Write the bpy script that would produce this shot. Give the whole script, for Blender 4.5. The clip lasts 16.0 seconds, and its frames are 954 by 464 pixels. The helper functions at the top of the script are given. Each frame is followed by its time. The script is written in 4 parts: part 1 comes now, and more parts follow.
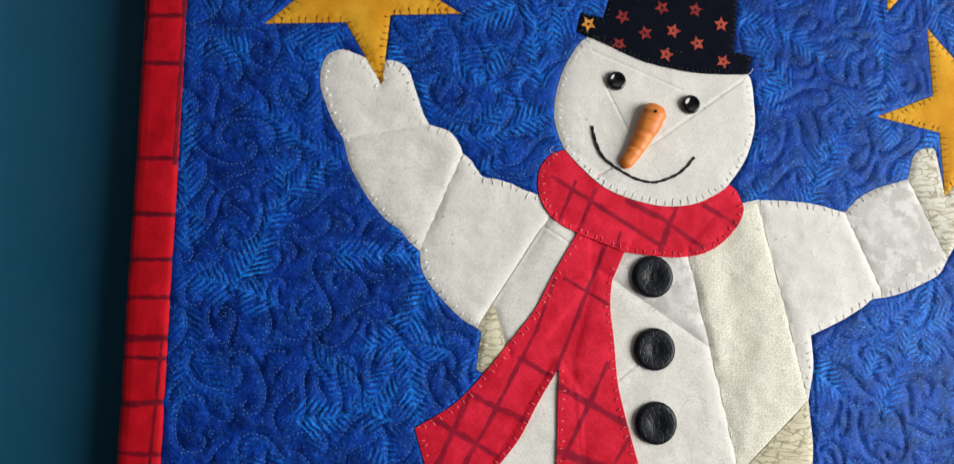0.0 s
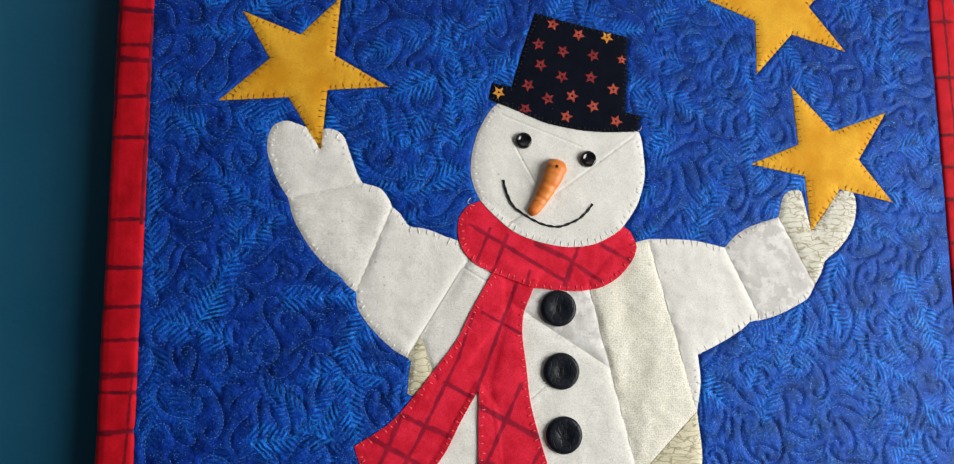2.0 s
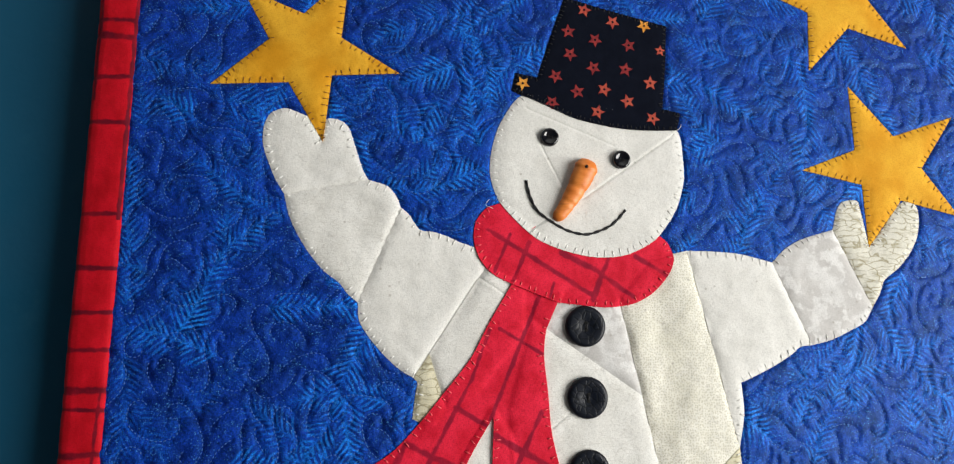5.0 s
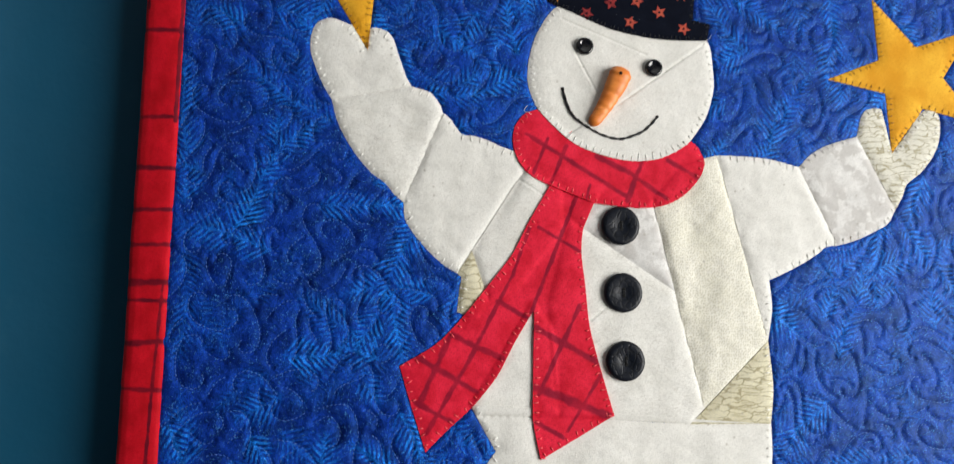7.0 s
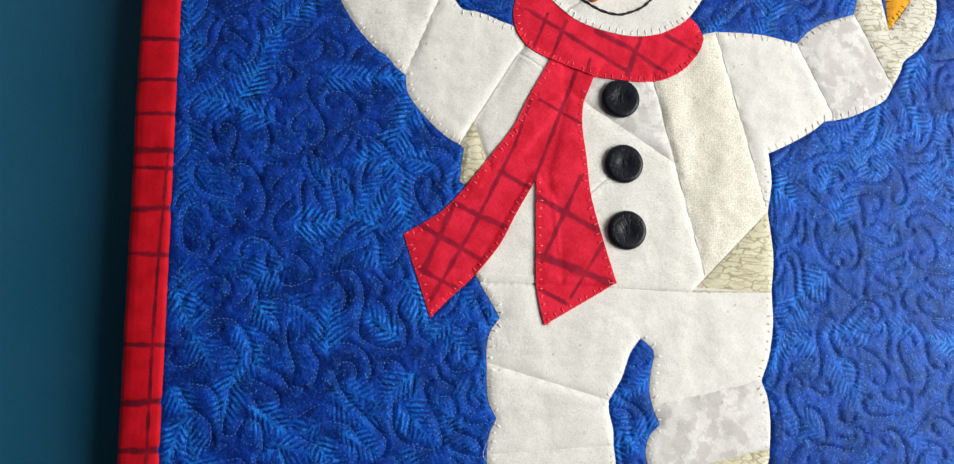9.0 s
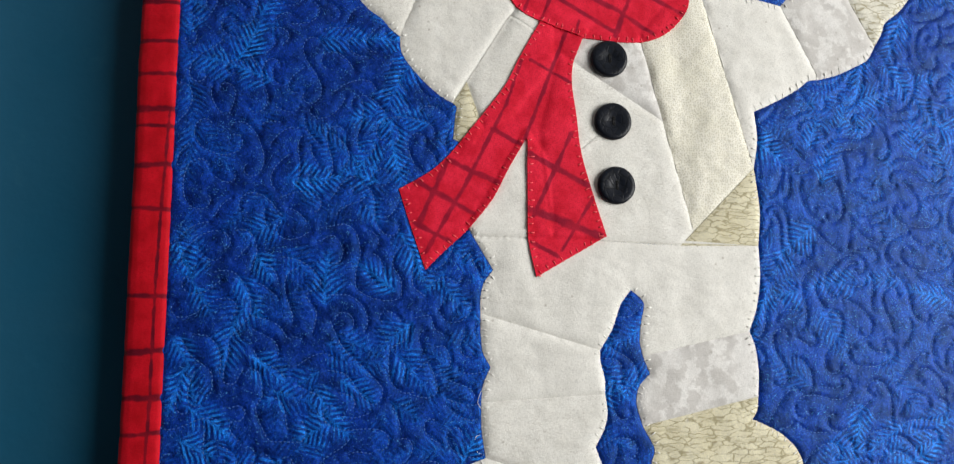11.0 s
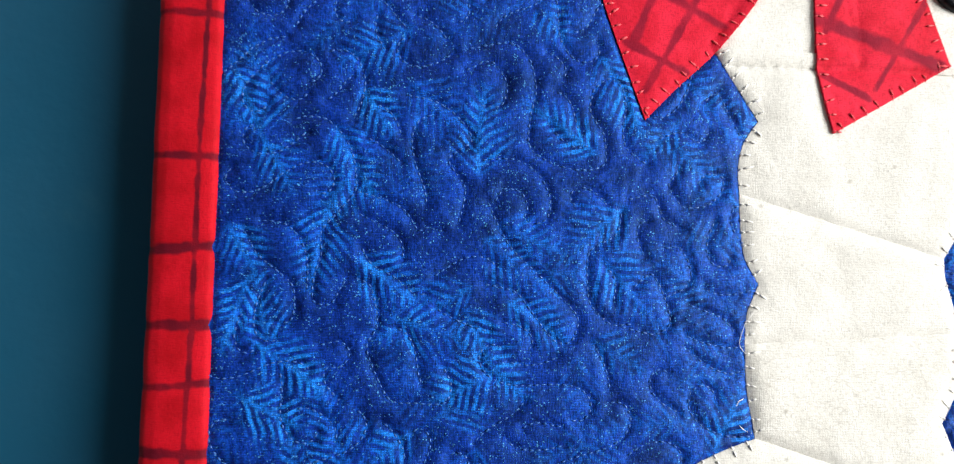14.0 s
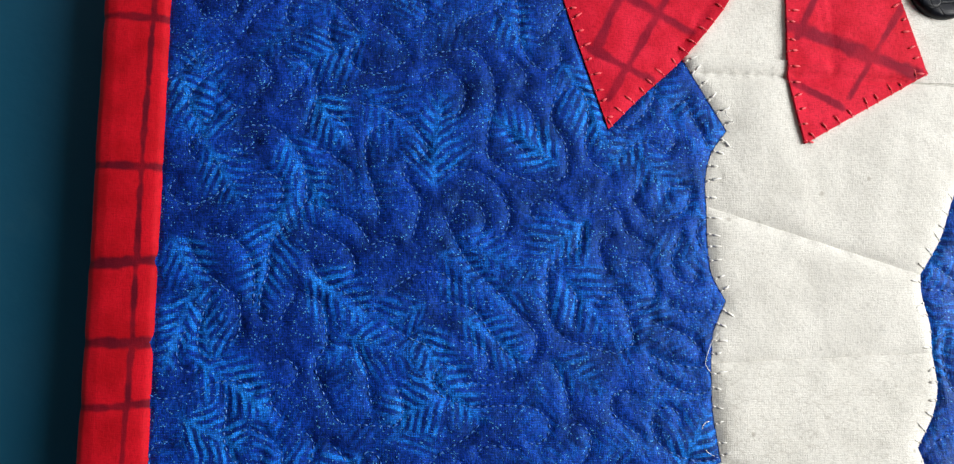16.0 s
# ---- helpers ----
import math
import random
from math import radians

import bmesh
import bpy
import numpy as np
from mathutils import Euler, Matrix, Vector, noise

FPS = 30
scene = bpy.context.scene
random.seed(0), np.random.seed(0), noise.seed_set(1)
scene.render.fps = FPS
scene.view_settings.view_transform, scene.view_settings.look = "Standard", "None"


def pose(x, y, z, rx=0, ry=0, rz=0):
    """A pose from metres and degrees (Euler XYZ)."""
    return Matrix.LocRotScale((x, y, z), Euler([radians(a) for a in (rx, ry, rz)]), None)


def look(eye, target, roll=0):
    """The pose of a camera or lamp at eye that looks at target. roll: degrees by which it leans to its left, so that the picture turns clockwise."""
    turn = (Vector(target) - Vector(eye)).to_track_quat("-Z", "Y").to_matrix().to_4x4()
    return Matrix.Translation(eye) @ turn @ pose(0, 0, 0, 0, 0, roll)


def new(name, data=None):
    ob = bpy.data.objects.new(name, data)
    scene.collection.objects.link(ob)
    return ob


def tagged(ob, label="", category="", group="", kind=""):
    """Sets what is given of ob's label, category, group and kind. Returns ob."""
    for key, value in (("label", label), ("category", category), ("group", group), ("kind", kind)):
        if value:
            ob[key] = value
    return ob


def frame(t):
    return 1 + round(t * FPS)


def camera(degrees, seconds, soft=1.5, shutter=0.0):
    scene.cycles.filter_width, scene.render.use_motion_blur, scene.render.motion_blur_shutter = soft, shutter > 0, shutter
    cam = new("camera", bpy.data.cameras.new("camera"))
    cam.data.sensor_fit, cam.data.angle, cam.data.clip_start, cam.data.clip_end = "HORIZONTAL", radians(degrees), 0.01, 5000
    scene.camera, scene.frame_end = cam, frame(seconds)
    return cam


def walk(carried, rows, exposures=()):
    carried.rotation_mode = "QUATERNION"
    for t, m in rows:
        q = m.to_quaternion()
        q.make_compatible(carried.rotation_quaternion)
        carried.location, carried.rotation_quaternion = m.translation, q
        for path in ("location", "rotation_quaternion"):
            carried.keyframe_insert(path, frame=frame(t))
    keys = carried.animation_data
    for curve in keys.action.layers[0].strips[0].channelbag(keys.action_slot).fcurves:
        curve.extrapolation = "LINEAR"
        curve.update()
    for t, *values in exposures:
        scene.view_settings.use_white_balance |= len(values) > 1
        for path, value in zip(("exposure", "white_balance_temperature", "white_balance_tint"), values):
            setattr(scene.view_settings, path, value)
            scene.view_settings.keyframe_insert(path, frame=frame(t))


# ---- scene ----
cam = camera(70.0, 16.0, 1.2, 0.5)
ROWS = [
    (0.0, -0.1202, -0.3347, 1.4925, 4.71, -1.21, -5.58),
    (0.5, -0.1183, -0.3587, 1.5057, 4.79, -0.69, -5.86),
    (1.0, -0.1109, -0.4082, 1.5013, 7.10, -0.05, -5.93),
    (1.5, -0.1044, -0.4013, 1.5035, 7.07, 0.17, -5.91),
    (2.0, -0.0919, -0.3939, 1.5001, 6.44, 0.46, -6.51),
    (2.5, -0.0938, -0.3917, 1.4951, 6.55, 0.38, -6.48),
    (3.0, -0.0941, -0.3895, 1.4951, 6.47, 0.22, -6.48),
    (5.5, -0.0940, -0.3452, 1.5004, 7.91, -1.04, -6.28),
    (6.0, -0.1091, -0.3564, 1.4881, 7.42, -0.63, -6.25),
    (6.5, -0.1139, -0.3659, 1.4789, 7.72, -0.49, -6.12),
    (7.0, -0.1137, -0.3572, 1.4544, 6.47, -0.62, -5.95),
    (7.5, -0.1195, -0.3450, 1.4430, 6.30, -0.80, -5.47),
    (8.0, -0.1162, -0.3558, 1.4246, 6.10, -0.50, -5.81),
    (8.5, -0.1149, -0.3514, 1.4082, 6.57, -0.12, -5.65),
    (9.0, -0.1149, -0.3534, 1.3886, 6.09, 0.04, -5.98),
    (9.5, -0.1169, -0.3643, 1.3833, 6.21, -0.05, -5.87),
    (12.0, -0.1066, -0.3454, 1.3266, 7.10, 1.49, -5.03),
    (12.5, -0.1054, -0.2911, 1.3097, 6.78, 1.71, -3.89),
    (13.0, -0.1200, -0.2398, 1.3028, 5.59, 1.16, -3.37),
    (13.5, -0.1563, -0.2215, 1.3159, 5.38, 0.73, -1.68),
    (14.0, -0.1631, -0.2058, 1.3264, 5.66, -0.03, -2.44),
    (14.5, -0.1460, -0.1909, 1.3196, 5.42, -0.40, -2.51),
    (15.0, -0.1495, -0.1972, 1.3264, 5.23, -0.52, -2.40),
    (15.5, -0.1455, -0.1999, 1.3292, 5.45, -0.10, -2.43),
    (16.0, -0.1490, -0.1983, 1.3305, 5.89, -0.16, -2.27),
]
walk(cam, [(t, pose(x, y, z, 90 + pitch, roll, yaw)) for t, x, y, z, pitch, roll, yaw in ROWS],
     [(0.0, -0.2), (1.0, -0.2), (3.0, -0.18), (5.5, -0.14), (8.5, -0.05), (9.0, 0.0), (9.5, -0.24), (12.0, -0.2), (12.5, -0.24), (13.0, -0.28), (13.5, 0.15), (14.0, 0.45), (14.5, 0.22), (15.0, 0.15), (16.0, 0.12)])

# ---- light ----
world = bpy.data.worlds.new("world")
scene.world = world
world.use_nodes = True
sky = world.node_tree.nodes.new("ShaderNodeTexSky")
sky.sky_type, sky.sun_disc, sky.sun_elevation, sky.sun_rotation = "NISHITA", False, radians(35), radians(100)
world.node_tree.nodes["Background"].inputs["Strength"].default_value = 0.1
world.node_tree.links.new(sky.outputs[0], world.node_tree.nodes["Background"].inputs["Color"])

WIN_Y0, WIN_Y1, WIN_Z0, WIN_Z1 = -1.32, -0.36, 0.85, 1.95   # the window in the east wall
EAST = 0.95
day = bpy.data.lights.new("window_daylight", "AREA")
day.shape, day.size, day.size_y, day.energy, day.color = "RECTANGLE", WIN_Z1 - WIN_Z0 - 0.1, WIN_Y1 - WIN_Y0 - 0.1, 41.0, (1.0, 0.985, 0.955)
lamp = new("window_daylight", day)
lamp.matrix_world = look((EAST + 0.02, (WIN_Y0 + WIN_Y1) / 2, (WIN_Z0 + WIN_Z1) / 2), (0.0, (WIN_Y0 + WIN_Y1) / 2, (WIN_Z0 + WIN_Z1) / 2), 0)

# ---- materials ----


class Nodes:
    """A material's nodes, written as nested calls."""

    def __init__(self, name, roughness=0.8, metallic=0.0, specular=0.5):
        self.mat = bpy.data.materials.new(name)
        self.mat.use_nodes = True
        self.tree = self.mat.node_tree
        self.out = self.tree.nodes["Principled BSDF"]
        self.put("Roughness", roughness)
        self.put("Metallic", metallic)
        self.put("Specular IOR Level", specular)
        self.pos = self.node("ShaderNodeNewGeometry").outputs["Position"]

    def node(self, kind, **values):
        n = self.tree.nodes.new(kind)
        for key, value in values.items():
            self.join(n.inputs[key.replace("_", " ")], value)
        return n

    def join(self, socket, value):
        if isinstance(value, bpy.types.NodeSocket):
            self.tree.links.new(value, socket)
        elif isinstance(value, tuple) and len(value) == 3 and socket.type == "RGBA":
            socket.default_value = (*value, 1)
        else:
            socket.default_value = value

    def put(self, key, value):
        self.join(self.out.inputs[key], value)

    def math(self, op, a, b=0.0, clamp=False):
        n = self.tree.nodes.new("ShaderNodeMath")
        n.operation, n.use_clamp = op, clamp
        self.join(n.inputs[0], a)
        self.join(n.inputs[1], b)
        return n.outputs[0]

    def noise(self, scale, detail=3.0, rough=0.55, at=None):
        return self.node("ShaderNodeTexNoise", Vector=at or self.pos, Scale=scale, Detail=detail, Roughness=rough).outputs["Fac"]

    def ramp(self, value, low, high, to_low=0.0, to_high=1.0):
        n = self.tree.nodes.new("ShaderNodeMapRange")
        n.interpolation_type = "SMOOTHSTEP"
        for k, v in zip(("Value", "From Min", "From Max", "To Min", "To Max"), (value, low, high, to_low, to_high)):
            self.join(n.inputs[k], v)
        return n.outputs[0]

    def mix(self, fac, a, b):
        n = self.tree.nodes.new("ShaderNodeMix")
        n.data_type = "RGBA"
        self.join(n.inputs[0], fac)
        self.join(n.inputs[6], a)
        self.join(n.inputs[7], b)
        return n.outputs[2]

    def scaled(self, color, value):
        n = self.tree.nodes.new("ShaderNodeVectorMath")
        n.operation = "SCALE"
        self.join(n.inputs[0], color)
        self.join(n.inputs["Scale"], value)
        return n.outputs[0]

    def attr(self, name):
        n = self.tree.nodes.new("ShaderNodeAttribute")
        n.attribute_name = name
        return n.outputs["Fac"]

    def cells(self, scale, feature="F1", at=None):
        n = self.tree.nodes.new("ShaderNodeTexVoronoi")
        n.feature = feature
        self.join(n.inputs["Vector"], at or self.pos)
        self.join(n.inputs["Scale"], scale)
        return n

    def weave(self, scale):
        heights = []
        for way in ("X", "Z"):
            n = self.tree.nodes.new("ShaderNodeTexWave")
            n.bands_direction = way
            for k, v in (("Vector", self.pos), ("Scale", scale), ("Distortion", 1.2), ("Detail", 2.0), ("Detail Scale", 0.6)):
                self.join(n.inputs[k], v)
            heights.append(n.outputs["Fac"])
        return self.math("MULTIPLY", *heights)

    def threads(self, pitch):
        """Uneven warp and weft: 0 to 1, streaks as long as a few threads are wide."""
        runs = []
        for size in ((pitch * 0.22, 1.0, pitch), (pitch, 1.0, pitch * 0.22)):
            at = self.node("ShaderNodeMapping", Vector=self.pos, Scale=size).outputs[0]
            runs.append(self.noise(1.0, 2.0, 0.6, at))
        return self.math("MULTIPLY", self.math("ADD", *runs), 0.5)

    def bump(self, height, distance, strength=1.0, under=None):
        n = self.node("ShaderNodeBump", Height=height, Distance=distance, Strength=strength)
        if under:
            self.tree.links.new(under, n.inputs["Normal"])
        return n.outputs[0]

    def done(self, color, normal=None):
        self.put("Base Color", color)
        if normal:
            self.put("Normal", normal)
        return self.mat


def fabric_blue():
    n = Nodes("blue_pine_print_cotton", 0.62, 0.0, 0.62)
    n.put("Specular Tint", (0.10, 0.40, 1.0, 1.0))
    base = n.mix(n.ramp(n.noise(85, 4, 0.65), 0.30, 0.70), (0.0014, 0.0068, 0.110), (0.0050, 0.037, 0.355))
    s, d, m = n.attr("print_s"), n.attr("print_d"), n.attr("print_m")
    wave = n.math("SINE", n.math("ADD", n.math("MULTIPLY", s, 1.9), n.math("MULTIPLY", n.noise(120, 3, 0.55), 8.0)))
    needles = n.math("MULTIPLY", n.ramp(wave, -0.6, 0.85), n.ramp(n.noise(210, 3), 0.28, 0.52))
    rib = n.ramp(d, 0.2, 1.4, 0.5, 0.0)
    fac = n.math("MULTIPLY", n.math("MAXIMUM", needles, rib), m, True)
    color = n.mix(fac, base, n.mix(n.math("MULTIPLY", n.ramp(n.noise(70, 3), 0.32, 0.60), m), (0.0045, 0.086, 0.56), (0.012, 0.225, 0.86)))
    # colour scaled by thread streaks and weave, darker where their values are low
    grain = n.math("MULTIPLY", n.ramp(n.threads(2600), 0.40, 0.60, 0.50, 1.55), n.ramp(n.weave(690), 0.0, 0.5, 0.52, 1.22))
    color = n.scaled(color, grain)
    # pinpricks of glitter printed on the cloth, their sparkle painted in as pale cyan
    cell = n.cells(2300)
    rand = n.node("ShaderNodeSeparateColor", Color=cell.outputs["Color"])
    tiny = n.math("LESS_THAN", cell.outputs["Distance"], n.math("MULTIPLY", rand.outputs[1], 0.55))
    some = n.math("GREATER_THAN", n.math("ADD", rand.outputs[0], n.math("MULTIPLY", n.math("SUBTRACT", n.noise(110, 2), 0.5), 0.9)), 0.80)
    glint = n.math("MULTIPLY", tiny, some)
    color = n.mix(n.math("MULTIPLY", glint, n.math("MULTIPLY", rand.outputs[2], 0.75)), color, (0.13, 0.50, 0.90))
    n.put("Roughness", n.ramp(glint, 0.0, 1.0, 0.56, 0.28))
    return n.done(color, n.bump(n.threads(2600), 0.00035, 0.8, n.bump(n.noise(330, 4), 0.0009, 0.5)))


def fabric_white(name, light, dark, kind="plain"):
    n = Nodes(name, 0.9, 0.0, 0.12)
    color = n.mix(n.ramp(n.noise(70, 4), 0.3, 0.75), light, dark)
    if kind == "marbled":
        blot = n.math("MULTIPLY", n.ramp(n.noise(135, 3, 0.55), 0.42, 0.53), n.ramp(n.noise(48, 2), 0.30, 0.52))
        color = n.mix(n.math("MULTIPLY", blot, 0.62), color, (0.46, 0.44, 0.42))
    if kind == "dotted":
        flat = n.node("ShaderNodeMapping", Vector=n.pos, Rotation=(math.pi / 2, 0.0, 0.0)).outputs[0]
        cell = n.cells(740, "F1", flat)
        cell.voronoi_dimensions = "2D"
        cell.inputs["Randomness"].default_value = 0.7
        color = n.mix(n.ramp(cell.outputs["Distance"], 0.18, 0.38, 0.60, 0.0), color, (0.46, 0.42, 0.29))
    if kind in ("crackle", "fine_crackle"):
        size, width = (250, 0.10) if kind == "crackle" else (420, 0.05)
        bent = n.node("ShaderNodeMapping", Vector=n.pos, Rotation=(0.0, 0.22, 0.0), Scale=(0.36, 1.0, 1.40)).outputs[0]
        warp = n.node("ShaderNodeTexNoise", Vector=n.pos, Scale=120.0, Detail=2.0).outputs["Color"]
        add = n.tree.nodes.new("ShaderNodeVectorMath")
        add.operation = "MULTIPLY_ADD"
        n.join(add.inputs[0], warp)
        add.inputs[1].default_value = (0.006, 0.006, 0.006)
        n.join(add.inputs[2], bent)
        edge = n.cells(size, "DISTANCE_TO_EDGE", add.outputs[0]).outputs["Distance"]
        tone = (0.27, 0.23, 0.11) if kind == "crackle" else (0.60, 0.58, 0.53)
        line = n.math("MULTIPLY", n.ramp(edge, 0.0, width, 0.85, 0.0), n.ramp(n.noise(190, 2), 0.30, 0.50))
        color = n.mix(line, color, tone)
        if kind == "crackle":
            color = n.mix(n.ramp(n.noise(260, 3, 0.6, bent), 0.52, 0.70, 0.0, 0.45), color, tone)
    # greyish flecks and handling marks
    color = n.mix(n.ramp(n.noise(230, 3), 0.62, 0.78, 0.0, 0.22), color, (0.42, 0.41, 0.39))
    speck = n.cells(210)
    rare = n.node("ShaderNodeSeparateColor", Color=speck.outputs["Color"])
    spot = n.math("MULTIPLY", n.ramp(speck.outputs["Distance"], 0.08, 0.20, 0.6, 0.0), n.math("GREATER_THAN", n.math("ADD", rare.outputs[0], n.math("MULTIPLY", n.noise(22, 2), 0.5)), 1.16))
    color = n.mix(spot, color, (0.36, 0.33, 0.28))
    wrinkle = n.bump(n.noise(150, 4), 0.0012, 0.35)
    color = n.mix(n.ramp(n.threads(2500), 0.40, 0.53, 0.32, 0.0), color, (0.38, 0.37, 0.34))
    color = n.mix(n.ramp(n.weave(720), 0.0, 0.4, 0.14, 0.0), color, (0.36, 0.35, 0.32))
    return n.done(color, n.bump(n.weave(640), 0.00014, 0.22, n.bump(n.threads(2500), 0.00035, 0.55, wrinkle)))


def fabric_red(name, dark, light, ink, strong):
    n = Nodes(name, 0.72, 0.0, 0.13)
    color = n.mix(n.ramp(n.noise(110, 4), 0.3, 0.7), dark, light)
    color = n.mix(n.ramp(n.threads(2500), 0.40, 0.52, 0.35, 0.0), color, (0.22, 0.001, 0.006))
    wobble = n.math("MULTIPLY", n.math("SUBTRACT", n.noise(150, 3), 0.5), 1.9)
    line = n.ramp(n.math("ADD", n.attr("plaid"), wobble), 0.45, 1.2, strong, 0.0)
    line = n.math("MULTIPLY", line, n.ramp(n.noise(90, 3), 0.3, 0.6, 0.7, 1.0))
    color = n.mix(line, color, ink)
    return n.done(color, n.bump(n.threads(2300), 0.0003, 0.6, n.bump(n.noise(200, 3), 0.0008, 0.3)))


def fabric_gold():
    n = Nodes("mottled_gold_cotton", 0.8, 0.0, 0.2)
    color = n.mix(n.ramp(n.noise(45, 4), 0.3, 0.7), (0.62, 0.275, 0.008), (0.76, 0.41, 0.03))
    color = n.mix(n.ramp(n.threads(2500), 0.40, 0.52, 0.3, 0.0), color, (0.45, 0.17, 0.004))
    color = n.mix(n.ramp(n.noise(500, 3), 0.6, 0.8, 0.0, 0.3), color, (0.42, 0.15, 0.008))
    return n.done(color, n.bump(n.weave(640), 0.00013, 0.5, n.bump(n.noise(160, 3), 0.0008, 0.3)))


def fabric_navy():
    n = Nodes("navy_black_cotton", 0.9, 0.0, 0.03)
    color = n.mix(n.noise(200, 4), (0.003, 0.004, 0.008), (0.007, 0.009, 0.017))
    return n.done(color, n.bump(n.weave(620), 0.00015, 0.7))


def fabric_dot(name, a, b):
    n = Nodes(name, 0.85, 0.0, 0.2)
    return n.done(n.mix(n.ramp(n.noise(420, 3), 0.35, 0.65), a, b), n.bump(n.weave(620), 0.00015, 0.7))


def thread(name, color, gloss=0.5, shine=0.35):
    n = Nodes(name, gloss, 0.0, shine)
    return n.done(n.mix(n.noise(900, 2), tuple(c * 0.7 for c in color), color), n.bump(n.noise(2500, 2), 0.00006, 0.4))


def paint(name, a, b, rough, scale=6.0, relief=0.0015):
    n = Nodes(name, rough, 0.0, 0.2)
    color = n.mix(n.ramp(n.noise(scale, 4), 0.3, 0.7), a, b)
    n.put("Roughness", n.ramp(n.noise(scale * 6, 3), 0.3, 0.7, rough - 0.08, rough + 0.1))
    return n.done(color, n.bump(n.noise(scale * 30, 4), relief, 0.25))


def wall_paint():
    n = Nodes("teal_wall_paint", 0.6, 0.0, 0.2)
    color = n.mix(n.ramp(n.noise(5, 4), 0.3, 0.7), (0.0045, 0.062, 0.118), (0.0075, 0.075, 0.139))
    bent = n.node("ShaderNodeMapping", Vector=n.pos, Rotation=(0.0, 0.3, 0.0), Scale=(0.5, 1.0, 1.0)).outputs[0]
    cell = n.cells(24, "F1", bent)
    rand = n.node("ShaderNodeSeparateColor", Color=cell.outputs["Color"])
    fleck = n.math("MULTIPLY", n.ramp(cell.outputs["Distance"], 0.02, 0.05, 1.0, 0.0), n.math("GREATER_THAN", rand.outputs[0], 0.55))
    color = n.mix(n.math("MULTIPLY", fleck, 0.8), color, (0.003, 0.015, 0.025))
    color = n.mix(n.ramp(n.noise(55, 3), 0.62, 0.75, 0.0, 0.15), color, (0.03, 0.12, 0.17))
    n.put("Roughness", n.ramp(n.noise(30, 3), 0.3, 0.7, 0.5, 0.68))
    return n.done(color, n.bump(n.noise(160, 4), 0.0008, 0.3))


M_BLUE = fabric_blue()
M_WHITE = fabric_white("white_cotton", (0.80, 0.79, 0.745), (0.71, 0.70, 0.655))
M_WHITE_FINE = fabric_white("white_fine_crackle_cotton", (0.80, 0.79, 0.745), (0.71, 0.70, 0.65), "fine_crackle")
M_MARBLE = fabric_white("marbled_white_cotton", (0.76, 0.75, 0.73), (0.66, 0.65, 0.63), "marbled")
M_CREAM = fabric_white("cream_dotted_cotton", (0.82, 0.80, 0.71), (0.75, 0.73, 0.62), "dotted")
M_CRACKLE = fabric_white("beige_crackle_cotton", (0.72, 0.68, 0.50), (0.62, 0.57, 0.39), "crackle")
M_PALE_CRACKLE = fabric_white("pale_crackle_cotton", (0.73, 0.71, 0.62), (0.66, 0.64, 0.54), "crackle")
# one red plaid in two tones: dimmer binding, better lit scarf, put into the colour
M_RED = fabric_red("red_plaid_binding_cotton", (0.39, 0.002, 0.008), (0.53, 0.004, 0.015), (0.075, 0.002, 0.011), 0.92)
M_SCARF = fabric_red("lit_red_plaid_cotton", (0.56, 0.007, 0.026), (0.74, 0.018, 0.052), (0.16, 0.004, 0.022), 0.82)
M_GOLD = fabric_gold()
M_NAVY = fabric_navy()
M_STAR_RED = fabric_dot("brick_red_print", (0.17, 0.015, 0.020), (0.29, 0.033, 0.032))
M_STAR_ORANGE = fabric_dot("orange_print", (0.32, 0.042, 0.034), (0.48, 0.090, 0.052))
M_STAR_YELLOW = fabric_dot("yellow_print", (0.60, 0.22, 0.03), (0.75, 0.36, 0.06))
M_BACK = fabric_dot("navy_backing_cotton", (0.01, 0.03, 0.10), (0.02, 0.05, 0.14))
T_WHITE = thread("white_thread", (0.92, 0.91, 0.87))
T_BLUE = thread("blue_thread", (0.038, 0.15, 0.50), 0.32, 0.7)
T_RED = thread("red_thread", (0.92, 0.11, 0.13), 0.45)
T_BROWN = thread("brown_thread", (0.20, 0.07, 0.012))
T_BLACK = thread("black_thread", (0.008, 0.008, 0.010), 0.6)
M_WALL = wall_paint()
M_TRIM = paint("white_gloss_paint", (0.60, 0.60, 0.585), (0.68, 0.68, 0.665), 0.4, 9.0, 0.001)
M_CEIL = paint("white_ceiling_paint", (0.76, 0.76, 0.74), (0.80, 0.80, 0.78), 0.85, 3.0)
M_FLOOR = paint("brown_wood_floor", (0.11, 0.065, 0.038), (0.17, 0.10, 0.06), 0.5, 12.0)


def button_black():
    n = Nodes("black_textured_plastic", 0.36, 0.0, 0.2)
    edge = n.cells(260, "DISTANCE_TO_EDGE").outputs["Distance"]
    groove = n.ramp(edge, 0.0, 0.10)
    color = n.mix(groove, (0.002, 0.003, 0.005), n.mix(n.noise(700, 3), (0.003, 0.004, 0.008), (0.006, 0.009, 0.016)))
    return n.done(color, n.bump(groove, 0.0003, 0.22, n.bump(n.noise(600, 2), 0.0002, 0.2)))


